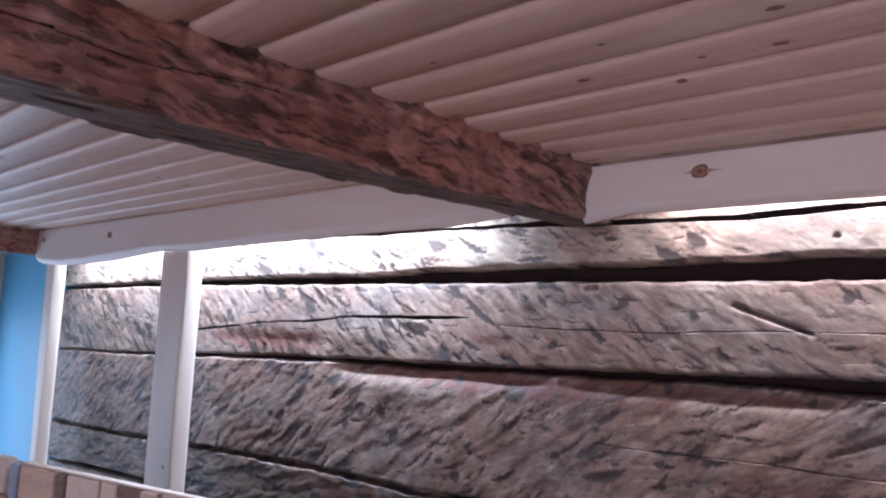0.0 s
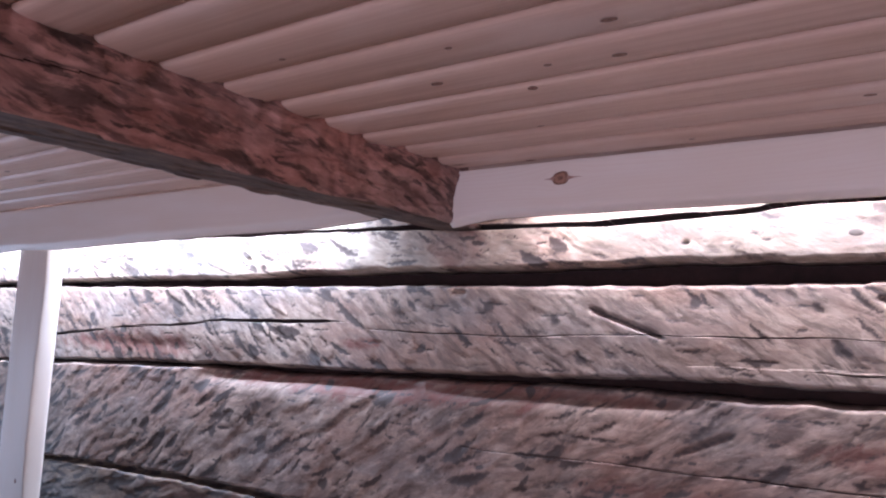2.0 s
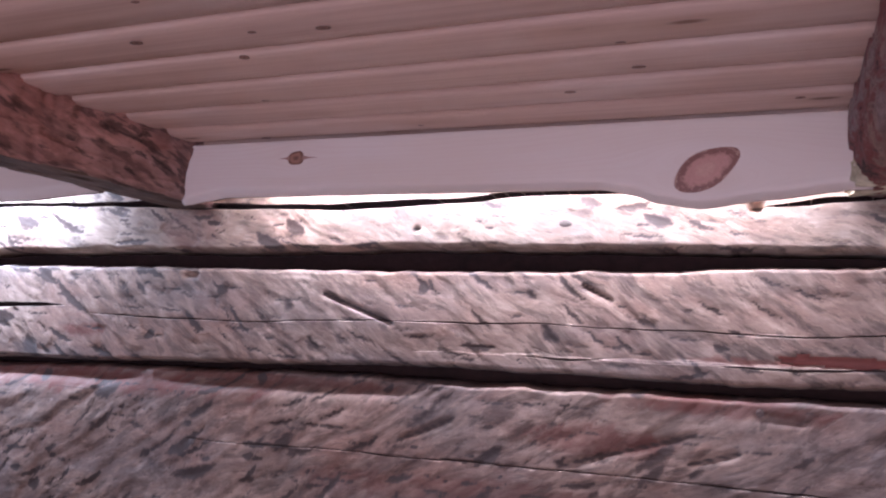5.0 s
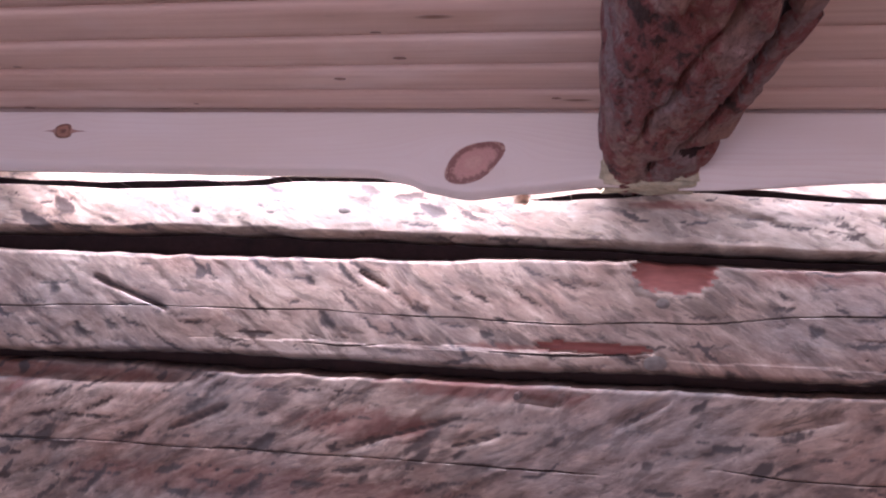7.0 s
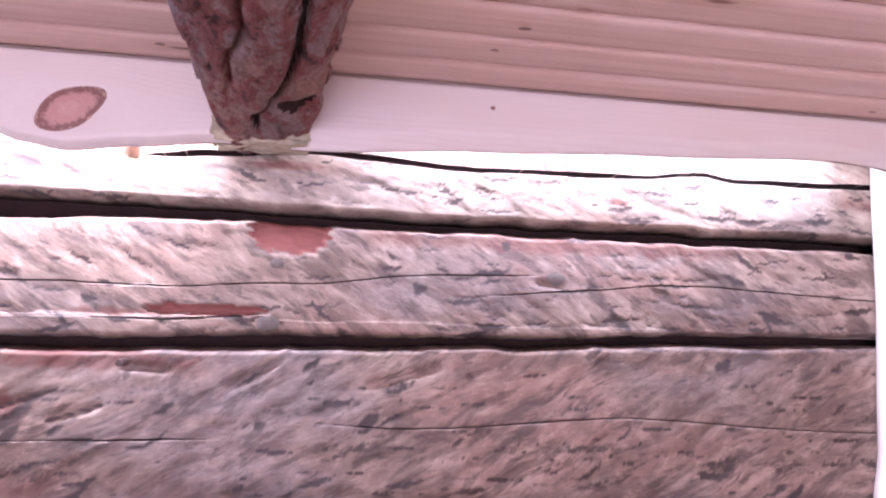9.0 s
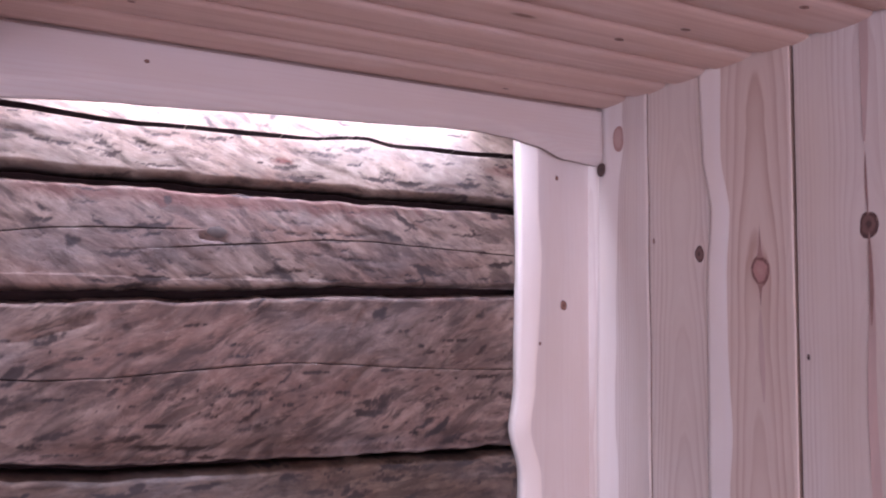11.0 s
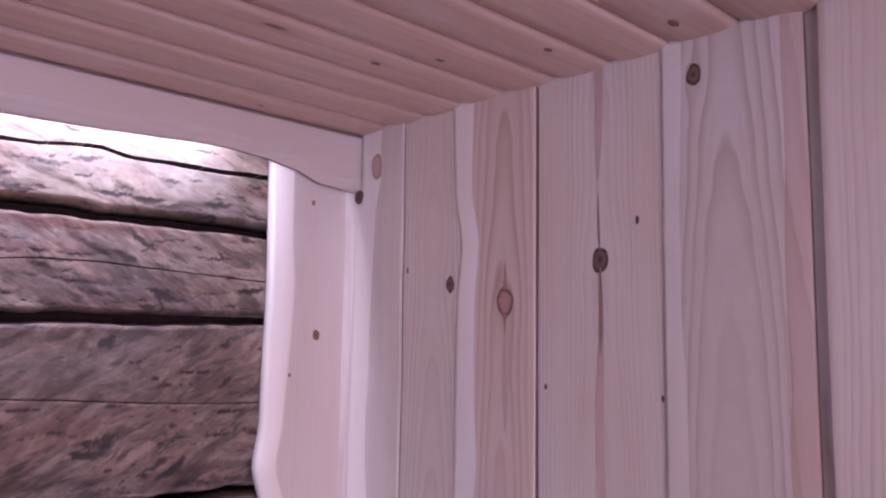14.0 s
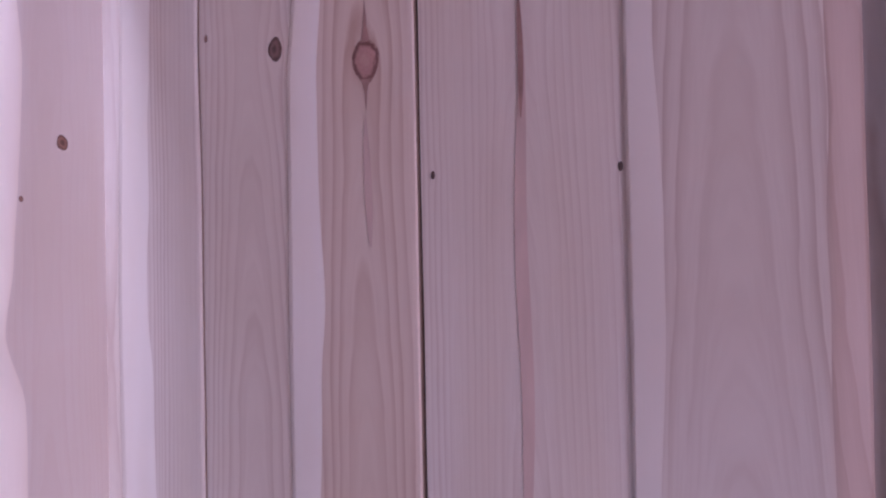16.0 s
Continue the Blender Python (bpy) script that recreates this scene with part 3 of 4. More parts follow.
def hewn_log(name, material, bottom, top, x0, x1, seed, lean, cracks=(), dents=(), chips=(), parent=None, step=0.0034, rows=60, depth=0.0014, front=0.0, bites=(), density=0.5, stains=(), flecks=()):
    """One log of the wall, its hewn face towards -y. bottom and top: its edges as (x, z) pairs. cracks: (points, width,
    depth) running along it; dents: (x0, z0, x1, z1, width, depth); chips: (x, z, rx, rz) broken down to bare wood;
    bites: axe marks (x0, z0, x1, z1); stains: (x, z, rx, rz, strength) of rusty wood and of a beam's painted shadow."""
    x = np.concatenate([np.arange(x0, -3.1, step * 2.2), np.arange(-3.1, x1, step), [x1]])
    lo = curve(bottom, x) - 0.004 + wave(x, seed, 0.3, 0.004) + wave(x, seed + 9, 0.05, 0.0034)
    hi = curve(top, x) + 0.003 + wave(x, seed + 1, 0.3, 0.003) + wave(x, seed + 8, 0.045, 0.0040)
    s = np.linspace(0, 1, rows)
    s = 0.5 - 0.5 * np.cos(s * math.pi) * (0.75 + 0.25 * np.abs(np.cos(s * math.pi)))
    z = s[:, None] * (hi - lo) + lo
    y = np.zeros_like(z)
    inside = np.zeros(z.shape, int)
    for points, w, dp in cracks:
        path = curve(points, x) + wave(x, seed + 20, 0.12, 0.003)
        on = np.clip((x - points[0][0]) / 0.08, 0, 1) * np.clip((points[-1][0] - x) / 0.08, 0, 1)
        ww = w * (0.65 + wave(x, seed + 30, 0.25, 0.5)) * on + 0.0004
        extra = np.stack([path - ww * 1.1, path - ww * 0.45, path, path + ww * 0.45, path + ww * 1.1])
        dz = z - path
        z = np.where(np.abs(dz) < ww * 1.3, path + np.sign(dz + 1e-9) * ww * 1.3, z)
        z = np.concatenate([z, extra])
        y = np.concatenate([y, np.stack([0 * x, dp * on, dp * 1.25 * on, dp * on, 0 * x])])
        # Crack walls take the near-black, painting in the shade of their depth.
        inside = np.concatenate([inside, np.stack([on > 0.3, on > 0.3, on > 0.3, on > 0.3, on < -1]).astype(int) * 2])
        order = np.argsort(z, axis=0, kind="stable")
        z, y = np.take_along_axis(z, order, 0), np.take_along_axis(y, order, 0)
        inside = np.take_along_axis(inside, order, 0)
    xx = np.tile(x, (len(z), 1))
    t = (z - lo) / (hi - lo)
    edge = np.minimum(np.clip(t, 0, 1), np.clip(1 - t, 0, 1)) * (hi - lo)
    rounding = np.clip(1 - edge / 0.009, 0, 1)
    y = y + 0.030 * rounding ** 2.2 - 0.002 * np.sin(np.clip(t, 0, 1) * math.pi)
    y = y + depth * (1 + 0.7 * np.clip((-1.7 - xx) / 0.9, 0, 1)) * scallops(xx, z, lean, seed) * (1 - 0.5 * rounding)
    y = y + wave(x, seed + 4, 0.6, 0.006) 
    for a0, b0, a1, b1, w, dp in dents:
        ax, az = a1 - a0, b1 - b0
        k = np.clip(((xx - a0) * ax + (z - b0) * az) / (ax * ax + az * az), 0, 1)
        off = np.hypot(xx - a0 - k * ax, z - b0 - k * az)
        y = y + dp * np.exp(-((off / w) ** 2)) * (1 - np.abs(2 * k - 1) ** 6 * 0.9)
    bite, mark = axe_strokes(xx, z, lean, seed, density, bites, flecks)
    y = y + bite * (1 - 0.7 * rounding)
    for a0, b0, a1, b1, w, dp in dents:
        if 0 < dp and w < 0.0045:
            ax, az = a1 - a0, b1 - b0
            k = np.clip(((xx - a0) * ax + (z - b0) * az) / (ax * ax + az * az), 0, 1)
            mark = np.maximum(mark, 0.9 * np.exp(-((np.hypot(xx - a0 - k * ax, z - b0 - k * az) / (w * 0.8)) ** 2)))
    rust_and_shade = np.zeros_like(y)
    for cx, cz, rx, rz, strength in stains:
        far = np.hypot((xx - cx) / rx, (z - cz) / rz) + wave(x, seed + 13, 0.08, 0.25) + 0.5 * scallops(xx, z, lean, seed + 3, 0.05, 0.014)
        rust_and_shade = np.maximum(rust_and_shade, strength * np.clip((1.15 - far) / 0.5, 0, 1))
    slot = inside
    for cx, cz, rx, rz in chips:
        ring = ((xx - cx) / rx) ** 2 + ((z - cz) / rz) ** 2 + wave(x, seed + 11, 0.07, 0.4) + 0.14 * np.sin(z * 420 + xx * 160)
        y = y + np.clip((1.15 - ring) * 4, 0, 1) * 0.010
        slot[ring < 1] = 1
    y = y + front
    nx, nz = len(x), len(z)
    verts = np.stack([xx, y, z], -1).transpose(1, 0, 2).reshape(-1, 3).tolist()
    faces = [(i * nz + j, (i + 1) * nz + j, (i + 1) * nz + j + 1, i * nz + j + 1) for i in range(nx - 1) for j in range(nz - 1)]
    cut = slot.T
    slots = [int(cut[i, j]) for i in range(nx - 1) for j in range(nz - 1)]
    b = len(verts)
    for i in range(nx):
        verts += [(x[i], 0.14, lo[i]), (x[i], 0.14, hi[i])]
    for i in range(nx - 1):
        p, q = b + 2 * i, b + 2 * i + 2
        faces += [(i * nz, p, q, (i + 1) * nz), ((i + 1) * nz + nz - 1, q + 1, p + 1, i * nz + nz - 1), (p, p + 1, q + 1, q)]
    faces += [tuple(range(nz)) + (b + 1, b), tuple((nx - 1) * nz + j for j in range(nz))[::-1] + (b + 2 * nx - 2, b + 2 * nx - 1)]
    slots += [0] * (len(faces) - len(slots))
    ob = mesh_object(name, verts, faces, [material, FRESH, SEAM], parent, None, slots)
    for key, values in (("axe_mark", mark), ("stain_and_shade", rust_and_shade)):
        full = np.zeros(len(verts), dtype=np.float32)
        full[:nx * nz] = values.T.ravel()
        ob.data.attributes.new(key, "FLOAT", "POINT").data.foreach_set("value", full)
    return ob


# ---- room shell ----
H = 2.2
WEST, SOUTH = -6.4, -3.5


def shell(name, bm, material, label):
    return tagged(part(name, bm, material, None), label, "", "", "structure")


tagged(part("floor", box(WEST - 0.1, 0.2, SOUTH - 0.1, 0.2, -0.1, 0.0), FLOOR, None), "plain brown wooden floor of the room", "floor", "", "structure")
# Opening cut in this unseen wall only to seat the fill lamp.
west = tagged(new("wall_west"), "plain off-white end wall with an opening added for the fill lamp", "wall", "", "structure")
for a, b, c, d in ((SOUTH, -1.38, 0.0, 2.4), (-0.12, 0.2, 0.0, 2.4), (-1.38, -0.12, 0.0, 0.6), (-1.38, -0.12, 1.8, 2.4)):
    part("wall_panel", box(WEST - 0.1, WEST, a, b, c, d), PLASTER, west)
shell("wall_north_blue", box(WEST, -5.42, 0.02, 0.2, 0.0, 2.4), BLUE, "smooth blue wall beside the log wall")
# Out of view; its opening is put where the south fill lamp stands.
south = tagged(new("wall_south"), "plain off-white wall with an opening added for the south fill lamp", "wall", "", "structure")
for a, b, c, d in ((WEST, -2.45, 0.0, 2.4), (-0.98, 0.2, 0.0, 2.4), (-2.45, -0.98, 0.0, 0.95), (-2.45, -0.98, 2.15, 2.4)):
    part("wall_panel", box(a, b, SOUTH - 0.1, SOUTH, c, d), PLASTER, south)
log_wall = tagged(new("wall_north"), "old hewn log wall, weathered grey-brown with axe marks", "wall", "", "structure")
part("seam_filling", box(-5.42, 0.1, 0.085, 0.16, 0.0, 2.3), SEAM, log_wall, "dark moss between the logs, with the gaps' shade in its colour")

# Ceiling: rounded boards along x, each an island of the one mesh.
PITCH = 0.1
verts, faces, uvs = [], [], []
xs = np.linspace(WEST, 0.06, 40)
ss = [0.0, 0.02, 0.13, 0.15, 0.165, 0.19, 0.25, 0.4, 0.6, 0.8, 0.92, 0.98, 1.0]
bend = [0.006, 0.0006, 0.0, -0.0008, -0.0020, -0.0037, -0.0052, -0.0064, -0.0068, -0.0061, -0.0044, -0.0014, 0.006]
for k in range(-1, 35):
    y0 = -0.07 - PITCH * k
    base = len(verts)
    for xv in xs:
        for q, zz in zip(ss, bend):
            verts.append((xv, y0 - PITCH * (0.006 + 0.988 * q), H + 0.004 + zz + 0.0008 * math.sin(xv * 1.7 + k)))
            uvs.append((q * PITCH + k * 0.37, xv + k * 1.9))
        for q, zz in ((1, 0.03), (0, 0.03)):
            verts.append((xv, y0 - PITCH * q, H + zz))
            uvs.append((q * PITCH + k * 0.37, xv + k * 1.9))
    m = 15
    for i in range(len(xs) - 1):
        for j in range(m):
            faces.append((base + i * m + j, base + i * m + (j + 1) % m, base + (i + 1) * m + (j + 1) % m, base + (i + 1) * m + j))
slots = [0] * len(faces)
krng = random.Random(3)
spots = [(-1.912, -0.535), (-1.977, -0.461), (-1.509, -0.317), (-1.517, -0.397), (-1.326, -0.150), (-0.831, -0.389), (-0.882, -0.325), (-0.898, -0.244), (-0.242, -0.436)]
spots += [(krng.uniform(-4.8, -0.05), -0.12 - 0.1 * krng.randint(0, 11) + krng.uniform(-0.03, 0.03)) for _ in range(55)]
for kx, ky in spots:
    base, size = len(verts), krng.uniform(0.003, 0.0062)
    for n in range(13):
        a, q = n * math.pi / 6, 0.0 if n == 12 else 1.0
        yk = ky + q * size * math.sin(a)
        verts.append((kx + q * size * 1.7 * math.cos(a), yk, H + 0.0028 + float(np.interp((-0.07 - yk) / PITCH % 1.0, ss, bend))))
        uvs.append((q, n / 12))
    faces += [(base + n, base + 12, base + (n + 1) % 12) for n in range(12)]
    slots += [1] * 12
ceiling = mesh_object("ceiling", verts, faces, [CEILING, KNOT], None, uvs, slots)
tagged(ceiling, "pale pine ceiling of rounded boards with small knots", "ceiling", "", "structure")
shell("ceiling_backing", box(WEST, 0.2, SOUTH, 0.2, H + 0.035, H + 0.12), SEAM, "dark boards above the ceiling lining")

# ---- log wall ----
X0 = -5.42
L1_LO = [(-5.6, 1.966), (-4, 1.987), (-3.1, 1.997), (-2.4, 2.010), (-1.9, 2.019), (-1.5, 2.018), (-1, 2.012), (-0.2, 2.009), (0.1, 2.008)]
L2_HI = [(-5.6, 1.945), (-4, 1.965), (-3.1, 1.968), (-1.9, 1.971), (-1.6, 1.980), (-1.15, 1.989), (-0.9, 1.985), (-0.2, 1.988), (0.1, 1.988)]
L2_LO = [(-5.6, 1.665), (-5.07, 1.685), (-3.13, 1.764), (-1.9, 1.808), (-1, 1.825), (-0.2, 1.841), (0.1, 1.843)]
L3_HI = [(-5.6, 1.655), (-5.07, 1.675), (-3.13, 1.749), (-1.9, 1.783), (-1, 1.801), (-0.2, 1.818), (0.1, 1.82)]
L3_LO = [(-5.6, 1.345), (-5.39, 1.350), (-3.1, 1.455), (-1.1, 1.566), (-0.87, 1.545), (-0.2, 1.534), (0.1, 1.53)]
L4_HI = [(-5.6, 1.330), (-5.39, 1.335), (-3.1, 1.440), (-1.1, 1.548), (-0.87, 1.525), (-0.2, 1.516), (0.1, 1.512)]
L4_LO = [(-5.6, 1.16), (-4.46, 1.228), (-3.1, 1.265), (-1.0, 1.29), (0.1, 1.28)]
hewn_log("log", LOGS[0], L1_LO, [(-6, 2.19), (0.2, 2.19)], X0, 0.05, 11, 22, cracks=[
    ([(-4.3, 2.098), (-3.4, 2.107), (-2.65, 2.102), (-2.12, 2.089), (-1.885, 2.096), (-1.72, 2.107), (-1.5, 2.104)], 0.007, 0.05),
    ([(-1.38, 2.077), (-1.26, 2.086), (-1.145, 2.099), (-1.04, 2.096), (-0.9, 2.089), (-0.6, 2.094), (-0.465, 2.106), (-0.42, 2.099), (-0.33, 2.101), (0.02, 2.102)], 0.0062, 0.05)],
    dents=[(-1.39, 2.08, -1.37, 2.075, 0.008, 0.02), (-3.115, 2.036, -3.10, 2.036, 0.006, 0.015), (-1.94, 2.046, -1.93, 2.046, 0.004, 0.012)],
    # Stain at x = -2.42: the beam's cast shadow, put into the colour.
    parent=log_wall, depth=0.0016, density=0.35, flecks=[(-1.15, 0.0, 2.015, 2.09, 70), (-4.0, -1.2, 2.02, 2.09, 30)], stains=[(-1.16, 2.075, 0.07, 0.006, 0.8), (-0.17, 2.07, 0.05, 0.012, 0.7), (-2.42, 2.05, 0.10, 0.05, 0.5), (-0.62, 2.05, 0.02, 0.006, 1.0)],
    bites=[(-1.02, 2.056, -0.965, 2.046), (-0.93, 2.056, -0.89, 2.048), (-0.87, 2.064, -0.82, 2.054), (-0.22, 2.066, -0.19, 2.05)])
hewn_log("log", LOGS[1], L2_LO, L2_HI, X0, 0.05, 23, 33, cracks=[
    ([(-4.2, 1.80), (-3.55, 1.851), (-3.14, 1.879), (-2.75, 1.886)], 0.006, 0.03),
    ([(-2.68, 1.870), (-2.3, 1.867), (-1.97, 1.886), (-1.65, 1.889), (-1.32, 1.886), (-1.14, 1.898), (-0.86, 1.921), (-0.75, 1.925)], 0.0009, 0.015),
    ([(-0.84, 1.890), (-0.71, 1.90), (-0.5, 1.916), (0.0, 1.9)], 0.0012, 0.012),
    ([(-1.93, 1.836), (-1.86, 1.838)], 0.0016, 0.012), ([(-1.735, 1.834), (-1.67, 1.833), (-1.58, 1.842)], 0.0015, 0.007),
    ([(-1.72, 1.849), (-1.69, 1.842)], 0.0016, 0.01), ([(-1.45, 1.838), (-1.33, 1.838), (-1.19, 1.846)], 0.0016, 0.008)],
    dents=[(-2.115, 1.928, -1.97, 1.879, 0.0032, 0.016), 
           (-1.174, 1.837, -1.172, 1.837, 0.016, -0.008), (-0.76, 1.914, -0.71, 1.907, 0.006, 0.008),
           (-2.44, 1.958, -2.40, 1.957, 0.006, 0.012), (-1.64, 1.955, -1.59, 1.93, 0.003, 0.009), (-3.9, 1.79, -3.3, 1.80, 0.02, 0.004)],
    chips=[(-1.150, 1.972, 0.064, 0.034), (-1.26, 1.853, 0.085, 0.008)], parent=log_wall, flecks=[(-1.9, -0.2, 1.825, 1.86, 45), (-1.0, 0.0, 1.86, 1.95, 40)],
    bites=[(-1.682, 1.970, -1.623, 1.928), (-1.346, 1.968, -1.277, 1.940), (-1.465, 1.941, -1.418, 1.914), (-1.388, 1.941, -1.337, 1.912), (-1.004, 1.955, -0.976, 1.938)],
    stains=[(-3.65, 1.795, 0.35, 0.035, 0.9), (-2.70, 1.835, 0.07, 0.016, 0.9), (-1.38, 1.848, 0.10, 0.005, 0.8), (-0.70, 1.975, 0.35, 0.016, 0.6)])
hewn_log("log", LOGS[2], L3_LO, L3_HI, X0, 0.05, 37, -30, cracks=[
    ([(-2.4, 1.64), (-1.915, 1.656), (-1.4, 1.665), (-1.25, 1.668)], 0.0011, 0.012),
    ([(-1.1, 1.69), (-0.98, 1.683), (-0.6, 1.70), (-0.3, 1.683), (0.0, 1.676)], 0.0009, 0.012)],
    dents=[(-1.95, 1.68, -1.85, 1.725, 0.004, 0.006), (-1.67, 1.667, -1.46, 1.736, 0.004, 0.005), (-1.47, 1.692, -1.40, 1.714, 0.004, 0.007),
           (-1.23, 1.74, -1.15, 1.783, 0.006, 0.008), (-1.03, 1.744, -0.91, 1.775, 0.006, 0.009), (-1.38, 1.770, -1.31, 1.765, 0.005, 0.009),
           (-1.3, 1.580, -0.75, 1.562, 0.014, 0.014), (-0.85, 1.560, 0.04, 1.553, 0.014, 0.015), (-3.3, 1.73, -2.5, 1.755, 0.022, 0.022), (-2.5, 1.755, -1.9, 1.775, 0.018, 0.020)], parent=log_wall, flecks=[(-1.1, 0.0, 1.55, 1.67, 130), (-2.6, -1.1, 1.58, 1.66, 70)],
    bites=[(-2.119, 1.700, -2.045, 1.738), (-2.228, 1.685, -2.145, 1.706), (-2.052, 1.654, -1.975, 1.693), (-1.897, 1.749, -1.849, 1.773), (-1.656, 1.674, -1.579, 1.709),
           (-1.670, 1.709, -1.631, 1.729), (-2.132, 1.733, -2.077, 1.766), (-1.550, 1.688, -1.496, 1.719), (-1.225, 1.740, -1.171, 1.777), (-1.013, 1.745, -0.937, 1.761),
           (-1.112, 1.705, -1.079, 1.720), (-0.996, 1.698, -0.964, 1.707)],
    stains=[(-2.75, 1.738, 0.50, 0.030, 1.0), (-2.25, 1.765, 0.32, 0.012, 0.7), (-1.60, 1.714, 0.13, 0.025, 0.75), (-1.43, 1.781, 0.16, 0.018, 0.8), (-1.75, 1.60, 0.4, 0.03, 0.5)])
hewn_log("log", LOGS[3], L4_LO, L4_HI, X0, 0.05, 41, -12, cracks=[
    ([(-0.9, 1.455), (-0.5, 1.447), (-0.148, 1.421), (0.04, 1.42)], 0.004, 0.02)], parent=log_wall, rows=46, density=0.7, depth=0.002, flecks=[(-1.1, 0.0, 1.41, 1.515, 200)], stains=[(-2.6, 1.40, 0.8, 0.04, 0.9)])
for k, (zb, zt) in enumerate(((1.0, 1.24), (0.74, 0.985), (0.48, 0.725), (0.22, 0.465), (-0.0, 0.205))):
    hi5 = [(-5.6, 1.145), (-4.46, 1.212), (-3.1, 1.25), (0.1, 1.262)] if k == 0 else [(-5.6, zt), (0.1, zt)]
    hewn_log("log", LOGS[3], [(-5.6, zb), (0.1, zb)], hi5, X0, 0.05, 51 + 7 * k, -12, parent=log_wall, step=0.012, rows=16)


def peg(name, at, radius, length, material, parent=None):
    bm = bmesh.new()
    bmesh.ops.create_cone(bm, cap_ends=True, segments=12, radius1=radius, radius2=radius * 0.8, depth=length,
                          matrix=Matrix.Translation(at) @ pose(0, 0, 0, 90, 0, 0))
    return part(name, bm, material, parent)


peg("peg", (-1.373, -0.018, 1.776), 0.006, 0.04, KNOT_RIM, log_wall)
for kx, kz, ru, rv in ((-1.174, 1.837, 0.017, 0.011), (-0.735, 1.918, 0.016, 0.009), (-1.165, 1.925, 0.010, 0.008), (-1.665, 2.052, 0.010, 0.006)):
    knot(log_wall, (kx, -0.021, kz), (0, 0, 1), (1, 0, 0), (0, -1, 0), rv, ru, 0.0, KNOT_GREY, KNOT_RIM)

# ---- pelmet boards that hide the light strips ----
UP, DOWN, EAST, OUT = (0, 0, 1), (0, 0, -1), (1, 0, 0), (0, -1, 0)


def pelmet(label, x0, x1, y, lower, grain, knots, seed, bevel=0.022):
    low = [(a - x0, b - 2.0) for a, b in lower]
    top = [(0.0, H - 0.006 - 2.0), (x1 - x0, H - 0.006 - 2.0)]
    ks = [(kz - 2.0, kx - x0, 0.5 * (a + b)) for kx, kz, a, b, *_ in knots]
    ob = board("pelmet_board", PINE_TRIM, ((x0, y, 2.0), UP, EAST, OUT), x1 - x0, low, top, (bevel, 0.002), (0.014, 0.001), 0.024, seed, grain, ks, None, 0.01, (0.0015, 0.0), (PINE_TRIM, PINE_TRIM))
    for kx, kz, rx, rz, tail, heart in knots:
        knot(ob, (kx, y, kz), (0, 0, 1), (1, 0, 0), OUT, rz, rx, tail, heart, tilt=28 if rx > 0.04 else 0)
    return tagged(ob, label, "pelmet board", "pelmet boards below the ceiling")


pelmet("long pale pine pelmet board with waney lower edge", -5.235, -2.50, -0.19, [
    (-5.235, 2.06), (-5.17, 2.047), (-4.9, 2.034), (-4.5, 2.043), (-4.03, 2.069), (-3.78, 2.063), (-3.3, 2.073), (-2.7, 2.078), (-2.5, 2.09)],
    (0.3, 0.05, 0.01), [(-4.45, 2.14, 0.022, 0.012, 0.0, KNOT), (-5.15, 2.15, 0.014, 0.010, 0.0, KNOT)], 101)
pelmet("pale pine pelmet board with two knots and waney edge", -2.388, -1.235, -0.09, [
    (-2.383, 2.082), (-2.33, 2.089), (-2.29, 2.095), (-2.06, 2.095), (-1.6, 2.094), (-1.55, 2.085), (-1.515, 2.072), (-1.455, 2.063), (-1.365, 2.074), (-1.26, 2.086)],
    (0.25, 0.05, 0.02), [(-2.137, 2.161, 0.017, 0.013, 0.03, KNOT), (-1.447, 2.118, 0.048, 0.027, 0.0, KNOT_PALE)], 111, 0.012)
pelmet("plain pale pine pelmet board with curved end", -1.152, 0.010, -0.09, [
    (-1.128, 2.084), (-0.88, 2.101), (-0.61, 2.114), (-0.283, 2.127), (-0.207, 2.122), (-0.146, 2.112), (-0.081, 2.092), (0.0, 2.086)],
    (0.3, 0.04, 0.02), [(-0.86, 2.165, 0.004, 0.003, 0.0, KNOT)], 121, 0.024)


def light_strip(x0, x1, y):
    ob = tagged(new("light_strip"), "thin aluminium light strip hidden behind the pelmet", "light strip", "hidden light strips")
    part("housing", box(x0, x1, y - 0.014, y + 0.014, 2.178, 2.192), ALU, ob)
    return ob


light_strip(-5.13, -2.63, -0.075)
light_strip(-2.295, -1.29, -0.054)
light_strip(-1.05, -0.24, -0.054)


